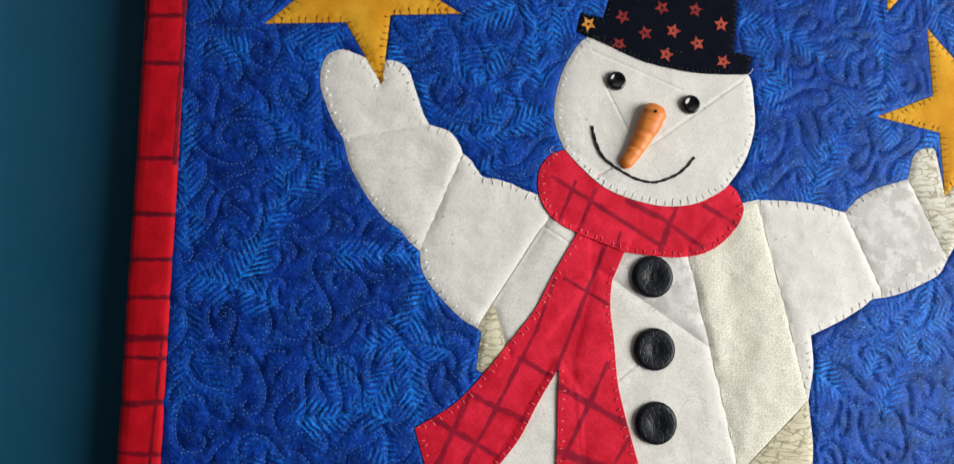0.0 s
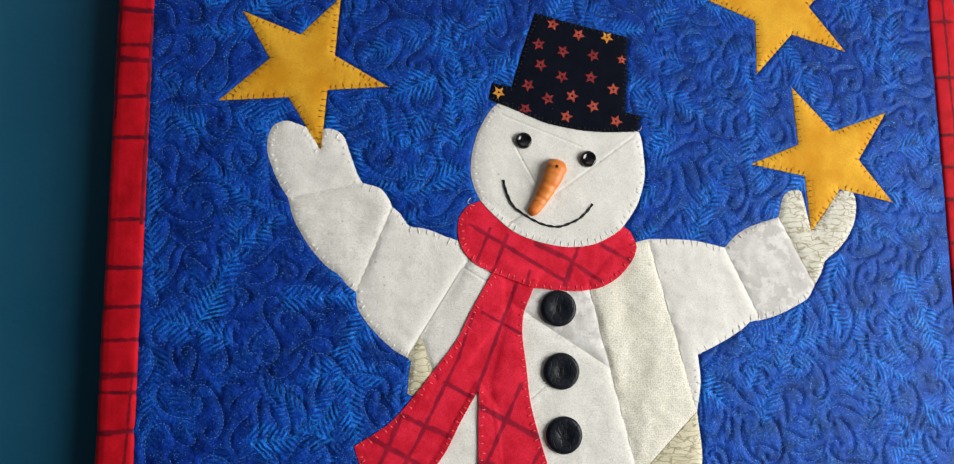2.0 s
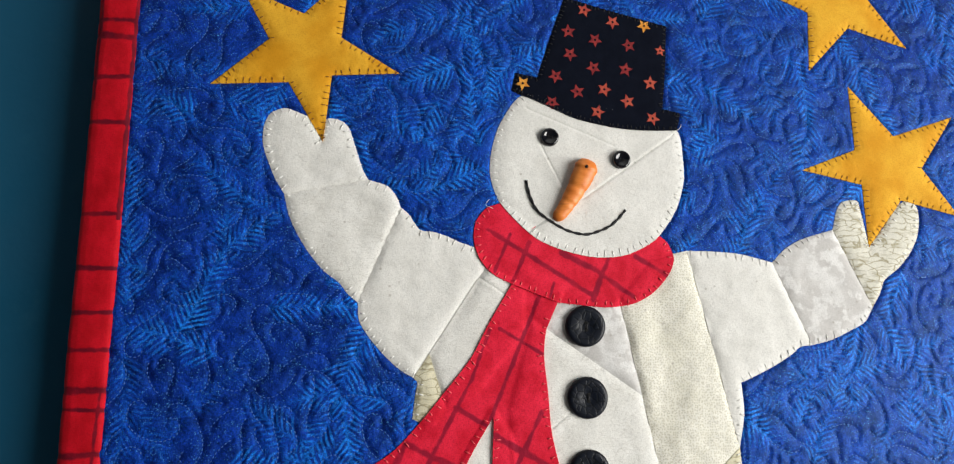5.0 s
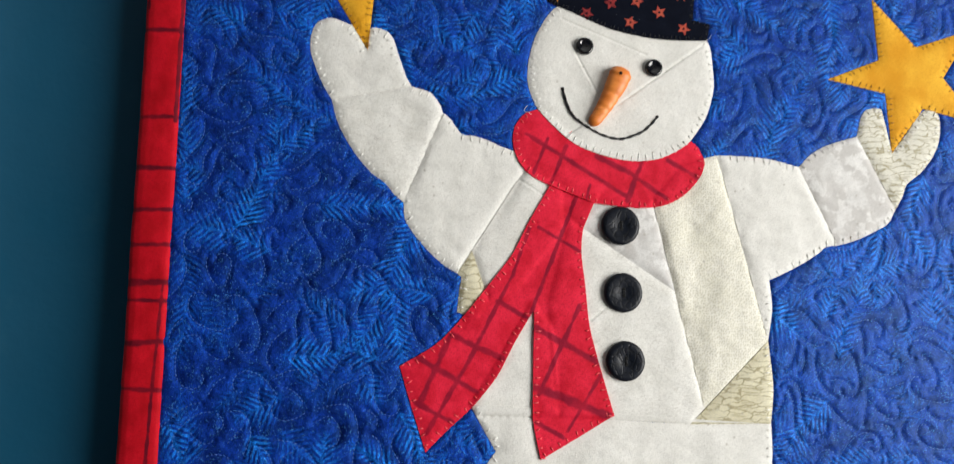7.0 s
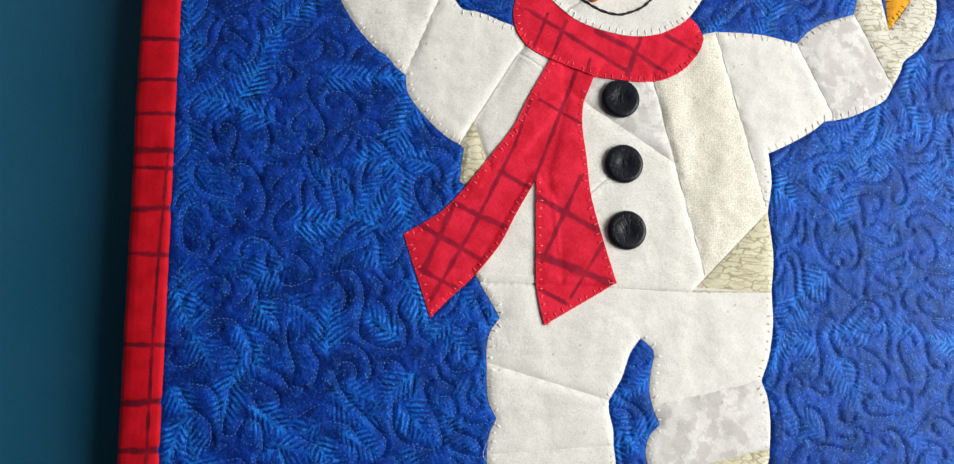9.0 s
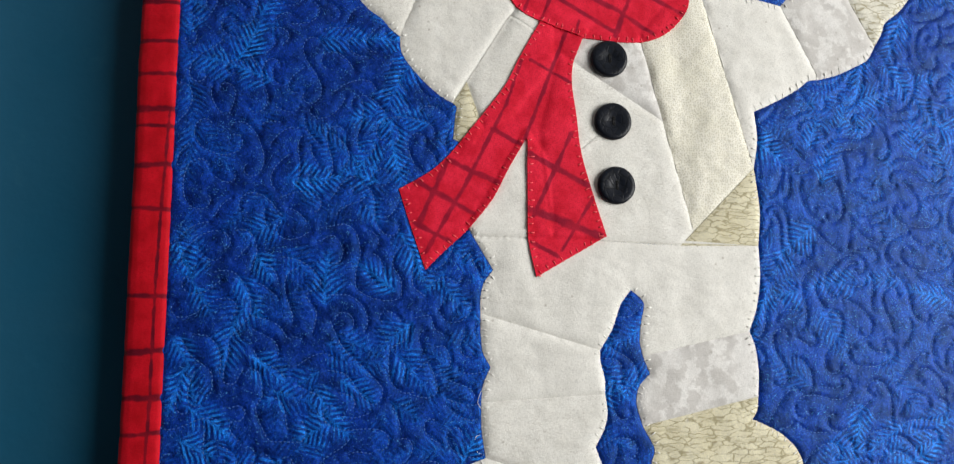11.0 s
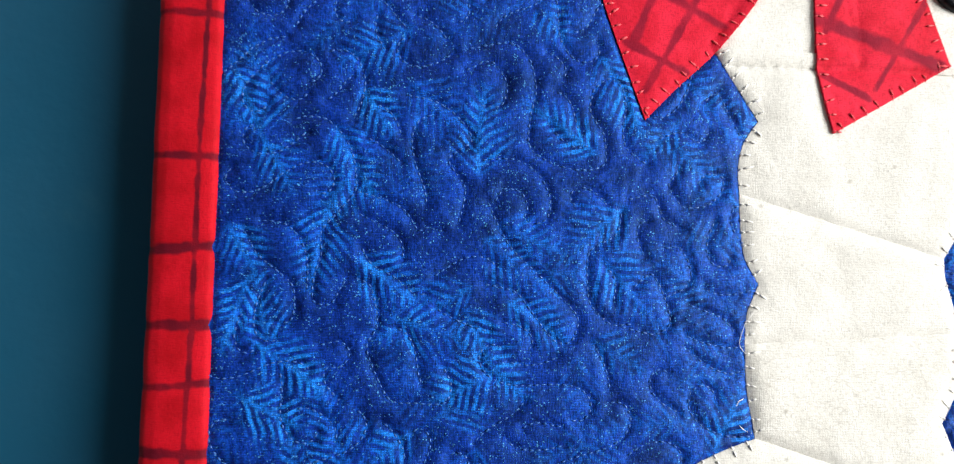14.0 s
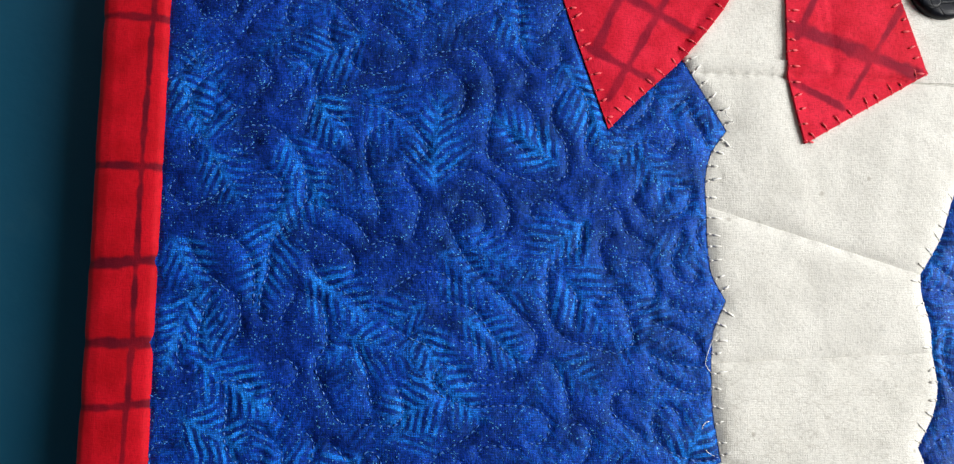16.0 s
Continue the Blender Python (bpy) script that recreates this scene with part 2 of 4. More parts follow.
def bead_black():
    n = Nodes("black_glossy_plastic", 0.12, 0.0, 0.6)
    return n.done(n.mix(n.noise(300, 2), (0.004, 0.004, 0.006), (0.009, 0.009, 0.011)))


def clay_orange():
    n = Nodes("orange_polymer_clay", 0.45, 0.0, 0.45)
    color = n.mix(n.ramp(n.noise(160, 4), 0.3, 0.7), (0.64, 0.17, 0.022), (0.78, 0.25, 0.045))
    streak = n.node("ShaderNodeMapping", Vector=n.pos, Rotation=(0.0, -0.5, 0.0), Scale=(1.0, 1.0, 6.0)).outputs[0]
    color = n.mix(n.ramp(n.noise(130, 3, 0.5, streak), 0.60, 0.75, 0.0, 0.35), color, (0.32, 0.06, 0.01))
    return n.done(color, n.bump(n.noise(130, 3, 0.5, streak), 0.0010, 0.25))


M_BUTTON, M_BEAD, M_CLAY = button_black(), bead_black(), clay_orange()
# black for discs that stand in for the shade inside holes
M_HOLE_SHADE = thread("hole_shade_black", (0.002, 0.002, 0.002), 0.9)
M_GLASS = Nodes("window_glass", 0.0)
M_GLASS.put("Transmission Weight", 1.0)
M_GLASS = M_GLASS.done((1.0, 1.0, 1.0))

# ---- geometry helpers: quilt coordinates are millimetres, x right, z up from the top coat button, h out of the wall ----
MID = 1.5


def mesh_object(name, verts, faces, material, smooth=True):
    me = bpy.data.meshes.new(name)
    me.from_pydata([tuple(v) for v in verts], [], [tuple(f) for f in faces])
    me.materials.append(material)
    if smooth:
        me.shade_smooth()
    me.update()
    return new(name, me)


def flat_to_world(x, z, h):
    x, z, h = np.broadcast_arrays(np.asarray(x, float), np.asarray(z, float), np.asarray(h, float))
    return np.stack([x / 1000, -h / 1000, MID + z / 1000], -1)


def under(ob, parent, label=""):
    ob.parent = parent
    ob.matrix_parent_inverse = Matrix.Translation(-parent.location)
    return tagged(ob, label)


def part(name, verts, faces, material, parent, label="", smooth=True):
    return under(mesh_object(name, verts, faces, material, smooth), parent, label)


def box_data(x0, x1, y0, y1, z0, z1):
    v = [(x, y, z) for x in (x0, x1) for y in (y0, y1) for z in (z0, z1)]
    return v, [(0, 1, 3, 2), (4, 6, 7, 5), (0, 4, 5, 1), (2, 3, 7, 6), (0, 2, 6, 4), (1, 5, 7, 3)]


def boxes(name, material, *bounds):
    verts, faces = [], []
    for b in bounds:
        v, f = box_data(*b)
        faces += [tuple(i + len(verts) for i in q) for q in f]
        verts += v
    return mesh_object(name, verts, faces, material, False)


def curve(*pts, step=2.0, closed=False):
    """A smooth line through control points, at about even steps."""
    p = np.array(pts, float)
    if len(p) < 3:
        k = max(2, int(np.hypot(*(p[1] - p[0])) / step) + 1)
        return p[0] + (p[1] - p[0]) * np.linspace(0, 1, k)[:, None]
    ext = np.vstack([p[-1], p, p[0], p[1]]) if closed else np.vstack([2 * p[0] - p[1], p, 2 * p[-1] - p[-2]])
    out = []
    for i in range(1, len(ext) - 2):
        a, b, c, d = ext[i - 1:i + 3]
        k = max(1, int(round(np.hypot(*(c - b)) / step)))
        t = (np.arange(k) / k)[:, None]
        m0, m1 = (c - a) * 0.42, (d - b) * 0.42
        out.append((2 * t**3 - 3 * t**2 + 1) * b + (t**3 - 2 * t**2 + t) * m0 + (-2 * t**3 + 3 * t**2) * c + (t**3 - t**2) * m1)
    if not closed:
        out.append(p[-1:])
    return np.vstack(out)


def ring(*chains, step=2.0):
    """A closed outline out of chains that follow one another; the joints between chains are corners."""
    out = []
    for i, c in enumerate(chains):
        c = np.asarray(c, float)
        nxt = np.asarray(chains[(i + 1) % len(chains)], float)
        out.append(c)
        gap = np.hypot(*(nxt[0] - c[-1]))
        if gap > step * 1.5:
            out.append(curve(c[-1], nxt[0], step=step)[1:-1])
    pts = np.vstack(out)
    keep = np.hypot(*(pts - np.roll(pts, 1, 0)).T) > 0.35
    return pts[keep]


def corners(*pts, step=2.0):
    return ring(*[np.array([p]) for p in pts], step=step)


def inside(poly, x, z):
    x, z = np.asarray(x), np.asarray(z)
    res = np.zeros(x.shape, bool)
    for (ax, az), (bx, bz) in zip(poly, np.roll(poly, -1, 0)):
        if az != bz:
            res ^= ((az > z) != (bz > z)) & (x < (bx - ax) * (z - az) / (bz - az) + ax)
    return res


def seg_distance(x, z, a, b):
    a, b = np.asarray(a, float), np.asarray(b, float)
    d = b - a
    t = np.clip(((x - a[0]) * d[0] + (z - a[1]) * d[1]) / (d @ d + 1e-9), 0, 1)
    return np.hypot(x - a[0] - t * d[0], z - a[1] - t * d[1])


def poly_distance(x, z, poly):
    res = np.full(np.shape(x), 1e9)
    for a, b in zip(poly, np.roll(poly, -1, 0)):
        res = np.minimum(res, seg_distance(x, z, a, b))
    return res


def noise_at(x, z, scale, seed=0.0):
    return np.array([noise.noise((a * scale, b * scale, seed)) for a, b in zip(np.ravel(x), np.ravel(z))])


LAYERS = []     # every piece laid so far: outline, edge height, rise, softness


def surface(x, z, own=None):
    """How far the cloth stands out at a place, all pieces laid so far counted."""
    x, z = np.atleast_1d(np.asarray(x, float)), np.atleast_1d(np.asarray(z, float))
    total = np.zeros(x.shape)
    for poly, low, puff, soft, thick in LAYERS + ([own] if own else []):
        lo, hi = poly.min(0) - 0.01, poly.max(0) + 0.01
        near = np.nonzero((x >= lo[0]) & (x <= hi[0]) & (z >= lo[1]) & (z <= hi[1]))[0]
        if own and poly is own[0]:
            hit = np.arange(len(x))
        elif len(near):
            hit = near[inside(poly, x[near], z[near])]
        else:
            continue
        if len(hit):
            d = poly_distance(x[hit], z[hit], poly)
            total[hit] = np.maximum(total[hit] + thick, low + puff * (1 - np.exp(-d / soft)))
    return total


def applique(name, poly, material, parent, low, puff, soft, label="", wrinkle=0.25, cell=1.7, plaid=None, seed=0.0, pricks=(), deep=1.0, creases=(), thick=0.45):
    """A piece of cloth with a turned-under edge: low is its height along the edge, puff the rise towards the middle."""
    from mathutils.geometry import delaunay_2d_cdt
    lo, hi = poly.min(0), poly.max(0)
    gx, gz = np.meshgrid(np.arange(lo[0], hi[0], cell), np.arange(lo[1], hi[1], cell * 0.866))
    gx = gx + (np.arange(gx.shape[0]) % 2)[:, None] * cell / 2
    gx, gz = gx.ravel(), gz.ravel()
    ok = inside(poly, gx, gz)
    gx, gz = gx[ok], gz[ok]
    dist = poly_distance(gx, gz, poly)
    gx, gz, dist = gx[dist > 0.7], gz[dist > 0.7], dist[dist > 0.7]
    pins = np.array([p for _, p in pricks]).reshape(-1, 2)
    if len(pins):
        pins = pins[inside(poly, pins[:, 0], pins[:, 1])]
        pins = pins[poly_distance(pins[:, 0], pins[:, 1], poly) > 0.9]
    if len(pins):
        near = np.min(np.hypot(gx[:, None] - pins[None, :, 0], gz[:, None] - pins[None, :, 1]), 1)
        gx, gz = gx[near > 0.75], gz[near > 0.75]
        around = [pins + 0.85 * np.array((math.cos(a), math.sin(a))) for a in (0.3, 1.87, 3.44, 5.01)]
        around = np.vstack(around)
        around = around[inside(poly, around[:, 0], around[:, 1])]
        around = around[poly_distance(around[:, 0], around[:, 1], poly) > 0.4]
        pts = np.vstack([poly, np.stack([gx, gz], 1), pins, around])
    else:
        pts = np.vstack([poly, np.stack([gx, gz], 1)])
    for a, b in creases:
        q, way = along(curve(a, b, step=1.0), 0.8)
        side = np.stack([-way[:, 1], way[:, 0]], 1)
        rest = pts[len(poly):]
        rest = rest[seg_distance(rest[:, 0], rest[:, 1], a, b) > 0.9]
        pts = np.vstack([pts[:len(poly)], rest, q, q + side * 0.38, q - side * 0.38])
    verts2, _, tris, _, _, _ = delaunay_2d_cdt([Vector(p) for p in pts], [], [list(range(len(poly)))], 1, 1e-4)
    p2 = np.array([tuple(v) for v in verts2])
    d = poly_distance(p2[:, 0], p2[:, 1], poly)
    h = surface(p2[:, 0], p2[:, 1], (poly, low, puff, soft, thick))
    h += wrinkle * (1.3 * noise_at(p2[:, 0], p2[:, 1] * 0.45, 0.06, seed) + 0.5 * noise_at(p2[:, 0] * 0.7, p2[:, 1], 0.19, seed + 7)) * np.clip(d / 3, 0, 1)
    if len(pins):
        close = np.min(np.hypot(p2[:, 0, None] - pins[None, :, 0], p2[:, 1, None] - pins[None, :, 1]), 1)
        h -= deep * (0.55 * np.exp(-(close / 0.8) ** 2) + 0.22 * np.exp(-(close / 2.2) ** 2))
    for a, b in creases:
        off = seg_distance(p2[:, 0], p2[:, 1], a, b)
        left = (p2[:, 0] - a[0]) * (b[1] - a[1]) - (p2[:, 1] - a[1]) * (b[0] - a[0]) > 0
        h += np.where(off < 0.2, -0.30, np.where(left, 0.14, -0.02) * np.exp(-off / 2.0))
    flat = [tuple(f) if (p2[f[1]] - p2[f[0]])[0] * (p2[f[2]] - p2[f[0]])[1] - (p2[f[1]] - p2[f[0]])[1] * (p2[f[2]] - p2[f[0]])[0] > 0 else tuple(reversed(f)) for f in tris]
    n, k = len(p2), len(poly)
    top = flat_to_world(p2[:, 0], p2[:, 1], h)
    # the folded edge goes back to the cloth below
    skirt = flat_to_world(poly[:, 0], poly[:, 1], -0.6)
    edge = flat_to_world(poly[:, 0], poly[:, 1], h[:k])
    faces = flat + [(n + k + i, n + k + (i + 1) % k, n + (i + 1) % k, n + i) for i in range(k)]
    ob = part(name, np.vstack([top, skirt, edge]), faces, material, parent, label)
    LAYERS.append((poly, low, puff, soft, thick))
    if plaid is not None:
        q = np.vstack([p2, poly, poly])
        dist = np.full(len(q), 9.0)
        for a, b, wide in plaid:
            dist = np.minimum(dist, seg_distance(q[:, 0], q[:, 1], a, b) / wide)
        ob.data.attributes.new("plaid", "FLOAT", "POINT").data.foreach_set("value", dist.astype(np.float32))
    return ob


def thread_bits(starts, ends, radius):
    """Short stitches of thread, each a small spindle."""
    verts, faces = [], []
    for a, b in zip(starts, ends):
        a, b = np.array(a), np.array(b)
        d = b - a
        side = np.cross(d, (0, -1, 0))
        side = side / (np.linalg.norm(side) + 1e-9) * radius
        out = np.array((0, -1.0, 0)) * radius
        base = len(verts)
        verts += [a, *(a + d * t + r for t in (0.3, 0.7) for r in (side, out, -side, -out)), b]
        for i in range(4):
            j = (i + 1) % 4
            faces += [(base, base + 1 + i, base + 1 + j), (base + 1 + i, base + 5 + i, base + 5 + j, base + 1 + j), (base + 5 + i, base + 9, base + 5 + j)]
    return verts, faces


def along(line, gap, closed=False):
    """Points and unit directions at even steps of a line."""
    p = np.vstack([line, line[:1]]) if closed else np.asarray(line, float)
    run = np.concatenate([[0], np.cumsum(np.hypot(*np.diff(p, axis=0).T))])
    at = np.arange(gap / 2, run[-1], gap)
    q = np.stack([np.interp(at, run, p[:, i]) for i in (0, 1)], 1)
    f = np.stack([np.interp(np.minimum(at + 0.8, run[-1]), run, p[:, i]) for i in (0, 1)], 1)
    g = np.stack([np.interp(np.maximum(at - 0.8, 0), run, p[:, i]) for i in (0, 1)], 1)
    d = f - g
    return q, d / (np.hypot(*d.T)[:, None] + 1e-9)


def stitch_places(line, side, gap, reach, closed=False):
    """Where hand stitches cross a piece's edge: outer and inner ends; side +1 lies to the left of the line's way."""
    rng = random.Random(int(abs(line[0][0] * 7 + line[0][1] * 13)) + len(line))
    q, d = along(line, gap, closed)
    res = []
    for (x, z), (dx, dz) in zip(q, d):
        jog, lean, long = rng.uniform(-0.8, 0.8), rng.uniform(-0.3, 0.3), reach * rng.uniform(0.65, 1.15)
        ix, iz = -dz * side + dx * lean, dx * side + dz * lean
        x, z = x + jog * dx, z + jog * dz
        res.append(((x - ix * 0.4, z - iz * 0.4), (x + ix * long, z + iz * long)))
    return res


def blanket_stitch(places, parent, material, label="", radius=0.00026):
    starts, ends = [], []
    a, b = (np.array([p[i] for p in places]) for i in (0, 1))
    m = a * 0.68 + b * 0.32
    ha, hm, hb = (surface(p[:, 0], p[:, 1]) for p in (a, m, b))
    for k in range(len(places)):
        knee = flat_to_world(*m[k], hm[k] + 0.30)
        starts += [flat_to_world(*a[k], ha[k] + 0.1), knee]
        ends += [knee, flat_to_world(*b[k], hb[k] - 0.05)]
    v, f = thread_bits(starts, ends, radius)
    return tagged(part("edge_stitching", v, f, material, parent, label), kind="stuff")

# ---- the room ----
WEST, SOUTH, NORTH, HIGH = -2.6, -4.2, 0.021, 2.5
tagged(boxes("wall_north", M_WALL, (WEST - 0.1, EAST + 0.1, NORTH, NORTH + 0.12, 0, HIGH)), "teal painted wall behind the quilt", "wall", kind="structure")
tagged(boxes("wall_south", M_WALL, (WEST - 0.1, EAST + 0.1, SOUTH - 0.12, SOUTH, 0, HIGH)), "plain teal painted wall", "wall", kind="structure")
tagged(boxes("wall_west", M_WALL, (WEST - 0.1, WEST, SOUTH, NORTH, 0, HIGH)), "plain teal painted wall", "wall", kind="structure")
tagged(boxes("wall_east", M_WALL,
             (EAST, EAST + 0.12, SOUTH, WIN_Y0, 0, HIGH), (EAST, EAST + 0.12, WIN_Y1, NORTH, 0, HIGH),
             (EAST, EAST + 0.12, WIN_Y0, WIN_Y1, 0, WIN_Z0), (EAST, EAST + 0.12, WIN_Y0, WIN_Y1, WIN_Z1, HIGH)),
       "plain teal painted wall with a window opening", "wall", kind="structure")
tagged(boxes("floor", M_FLOOR, (WEST - 0.1, EAST + 0.12, SOUTH - 0.12, NORTH + 0.12, -0.1, -0.001)), "plain brown wooden floor", "floor", kind="structure")
tagged(boxes("ceiling", M_CEIL, (WEST - 0.1, EAST + 0.12, SOUTH - 0.12, NORTH + 0.12, HIGH + 0.001, HIGH + 0.1)), "plain white ceiling", "ceiling", kind="structure")
window = tagged(boxes("window_1", M_TRIM, (EAST + 0.05, EAST + 0.10, WIN_Y0, WIN_Y0 + 0.05, WIN_Z0, WIN_Z1), (EAST + 0.05, EAST + 0.10, WIN_Y1 - 0.05, WIN_Y1, WIN_Z0, WIN_Z1),
                      (EAST + 0.05, EAST + 0.10, WIN_Y0 + 0.05, WIN_Y1 - 0.05, WIN_Z0, WIN_Z0 + 0.05), (EAST + 0.05, EAST + 0.10, WIN_Y0 + 0.05, WIN_Y1 - 0.05, WIN_Z1 - 0.05, WIN_Z1)),
                "white painted window frame in the side wall", "window", kind="structure")
pane = boxes("pane", M_GLASS, (EAST + 0.072, EAST + 0.078, WIN_Y0 + 0.05, WIN_Y1 - 0.05, WIN_Z0 + 0.05, WIN_Z1 - 0.05))
pane.parent, pane.visible_shadow = window, False


def casing():
    """A door casing with a rounded inner arris and a shallow step, swept straight up."""
    prof = [(-0.337, 0.0), (-0.337, 0.010), (-0.3378, 0.0130), (-0.3390, 0.0152), (-0.3410, 0.0165), (-0.344, 0.0170), (-0.347, 0.0182), (-0.352, 0.0198),
            (-0.366, 0.0205), (-0.395, 0.0205), (-0.412, 0.0205), (-0.418, 0.0190), (-0.420, 0.0160), (-0.420, 0.0)]
    n, rows, verts = len(prof), 120, []
    for k in range(rows + 1):
        z = 0.0 + 2.12 * k / rows
        for i, (x, d) in enumerate(prof):
            wob = 0.0005 * noise.noise((x * 60, z * 9, 3.0)) + 0.0008 * noise.noise((i * 0.1, z * 4, 8.0))
            verts.append((x + wob, NORTH + 0.0005 - d + wob, z))
    faces = [(k * n + i, k * n + (i + 1) % n, (k + 1) * n + (i + 1) % n, (k + 1) * n + i) for k in range(rows) for i in range(n)]
    faces += [tuple(range(n)), tuple(range(rows * n, rows * n + n))]
    ob = mesh_object("trim", verts, faces, M_TRIM)
    ob.data.shade_smooth()
    return tagged(ob, "white gloss painted wooden casing on a teal wall", "door casing", kind="structure")


casing()

# ---- the quilt ----
IN_L, IN_R, IN_B, IN_T, BAND = -232.5, 254.0, -292.0, 256.0, 20.0
quilt = tagged(new("wall_quilt"), "blue snowman wall quilt bound in red plaid on teal wall", "quilt")
quilt.location = (0, 0.012, MID + (IN_B - BAND) / 1000)

# outlines of the figure, chain by chain
HAND_TOP = curve((-138, 93), (-136, 104), (-129, 104), (-124, 100), (-120, 89), (-116, 78), (-113, 73))
HAND_LOW = curve((-155, 64), (-160, 72), (-164, 81), (-167, 90), (-167, 99), (-164, 106), (-157, 109), (-150, 107), (-144, 104), (-138, 93))
FORE_TOP = curve((-113, 73), (-103, 70), (-98, 64), (-96, 59))
FORE_LOW = curve((-116, 10), (-121, 14), (-126, 20), (-133, 25), (-141, 34), (-147, 43), (-152, 53), (-155, 64))
UPPER_TOP = curve((-96, 59), (-92, 56), (-86, 48), (-79, 47), (-72, 45), (-65, 42), (-57, 39), (-50, 31))
UPPER_LOW = curve((-87, -27), (-94, -23), (-102, -16), (-110, -7), (-115, 1), (-116, 10))
SIDE_L = curve((-87, -47), (-86, -36), (-85, -29), (-87, -27))
ARM_R_TOP = curve((57, 41), (72, 41), (87, 40), (105, 36))
ARM_R_LOW = curve((126, -8), (119, -9), (114, -13), (104, -19), (94, -24), (85, -28))
SIDE_R = curve((85, -28), (86, -44), (83, -61))
CUFF_TOP = curve((105, 36), (112, 43), (120, 48), (128, 51), (141, 55))
CUFF_LOW = curve((162, 13), (157, 5), (148, 0), (137, -5), (126, -8))
MITT_A = curve((141, 55), (144, 66), (148, 71), (156, 72), (158, 67), (162, 46))
MITT_B = curve((162, 46), (172, 58), (179, 68), (186, 73), (192, 70), (193, 62), (191, 52), (186, 43), (179, 35), (170, 28), (167, 21), (162, 13))
HIP_L = curve((-80, -94), (-76, -101), (-66, -118))
THIGH_L = curve((-66, -118), (-71, -125), (-73, -133), (-73, -141))
KNEE_L = curve((-73, -141), (-73, -152), (-72, -161), (-68, -169))
SHIN_L = curve((-68, -169), (-72, -178), (-73, -187))
ANKLE_L = curve((-73, -187), (-73, -200), (-71, -215))
FOOT_L = curve((-71, -215), (-82, -219), (-92, -224), (-99, -231), (-101, -241), (-97, -250), (-86, -256), (-62, -259), (-38, -257), (-19, -251), (-10, -244), (-8, -236))
ANKLE_IN = curve((-8, -236), (-8, -226), (-13, -211))
SHIN_IN = curve((-13, -211), (-8, -202), (-6, -194), (-7, -184))
KNEE_IN = curve((-7, -184), (-7, -176), (-9, -167), (-9, -161))
THIGH_IN = curve((-9, -161), (-2, -150), (3, -137), (9, -129))
HIP_IN = curve((9, -129), (16, -136), (14, -147), (13, -157), (14.5, -164.5))
CALF_IN = curve((18, -174), (12, -180), (10, -189), (13, -201))
BOOT = curve((13, -201), (19, -213), (17, -220), (18, -229), (21, -238), (29, -246), (41, -248), (61, -247), (77, -242), (91, -237), (101, -225), (98, -215), (90, -207), (81, -202), (74, -199))
ANKLE_R = curve((74, -199), (77, -194), (78, -187))
CALF_R = curve((78, -187), (79, -174), (78, -161), (75, -152))
HIP_R = curve((75, -152), (80, -139), (83, -122), (83, -105))
WAIST_R = curve((83, -105), (85, -85), (83, -61))

HEAD = curve((-32, 123), (-44, 108), (-49, 93), (-50, 79), (-46, 66), (-38, 56), (-25, 45), (-10, 39), (7, 36), (24, 38), (40, 47), (51, 62), (56, 78), (56, 91), (53, 107), (36, 114), (-4, 122), closed=True)
HAT = ring(curve((53, 107), (34, 106), (15, 107), (-5, 111), (-22, 118), (-32, 122), (-39, 125)), curve((-39, 125), (-37, 135)), curve((-37, 135), (-25, 133)),
           curve((-25, 133), (-18, 156), (-10, 180)), curve((-10, 180), (20, 173), (48, 167)), curve((48, 167), (47, 143), (45, 119)), curve((45, 119), (55, 117)), curve((55, 117), (53, 107)))
COLLAR = ring(curve((-45, 63), (-52, 60), (-57, 53), (-58, 44), (-55, 34), (-48, 26), (-38, 21)), curve((-38, 21), (-14, 12)),
              curve((-14, 12), (-3, 11), (12, 10), (26, 12), (37, 18), (46, 28), (49, 37), (46, 45), (41, 49)), curve((38, 55), (20, 44), (5, 42), (-10, 45), (-25, 52), (-36, 62)), step=1.4)
TAILS = ring(curve((-38, 21), (-50, 0), (-58, -16), (-70, -32), (-86, -52), (-98, -64), (-116, -75)), curve((-116, -75), (-111, -91), (-102, -118)),
             curve((-102, -118), (-92, -108), (-79, -96), (-66, -80), (-57, -63), (-47, -46)), curve((-46.4, -48), (-46.8, -62), (-47, -79), (-47, -102), (-43, -122)),
             curve((-43, -122), (-4, -100)), curve((-4, -100), (-12, -73), (-17, -53), (-19, -33), (-21, -16), (-20, -3), (-14, 12)), np.array([(-8, 22), (-34, 31)]), step=1.4)
STAR_A = corners((-183, 174), (-150, 161), (-127, 185), (-130, 149), (-99, 131), (-134, 128), (-137, 92), (-156, 123), (-195, 120), (-167, 146))
STAR_B = corners((155, 138), (181, 110), (218, 123), (197, 92), (218, 65), (183, 73), (162, 46), (160, 81), (125, 88), (157, 101))
STAR_C = corners((143, 233), (159, 208), (187, 212), (170, 192), (193, 163), (157, 173), (132, 146), (133, 181), (101, 194), (135, 203))

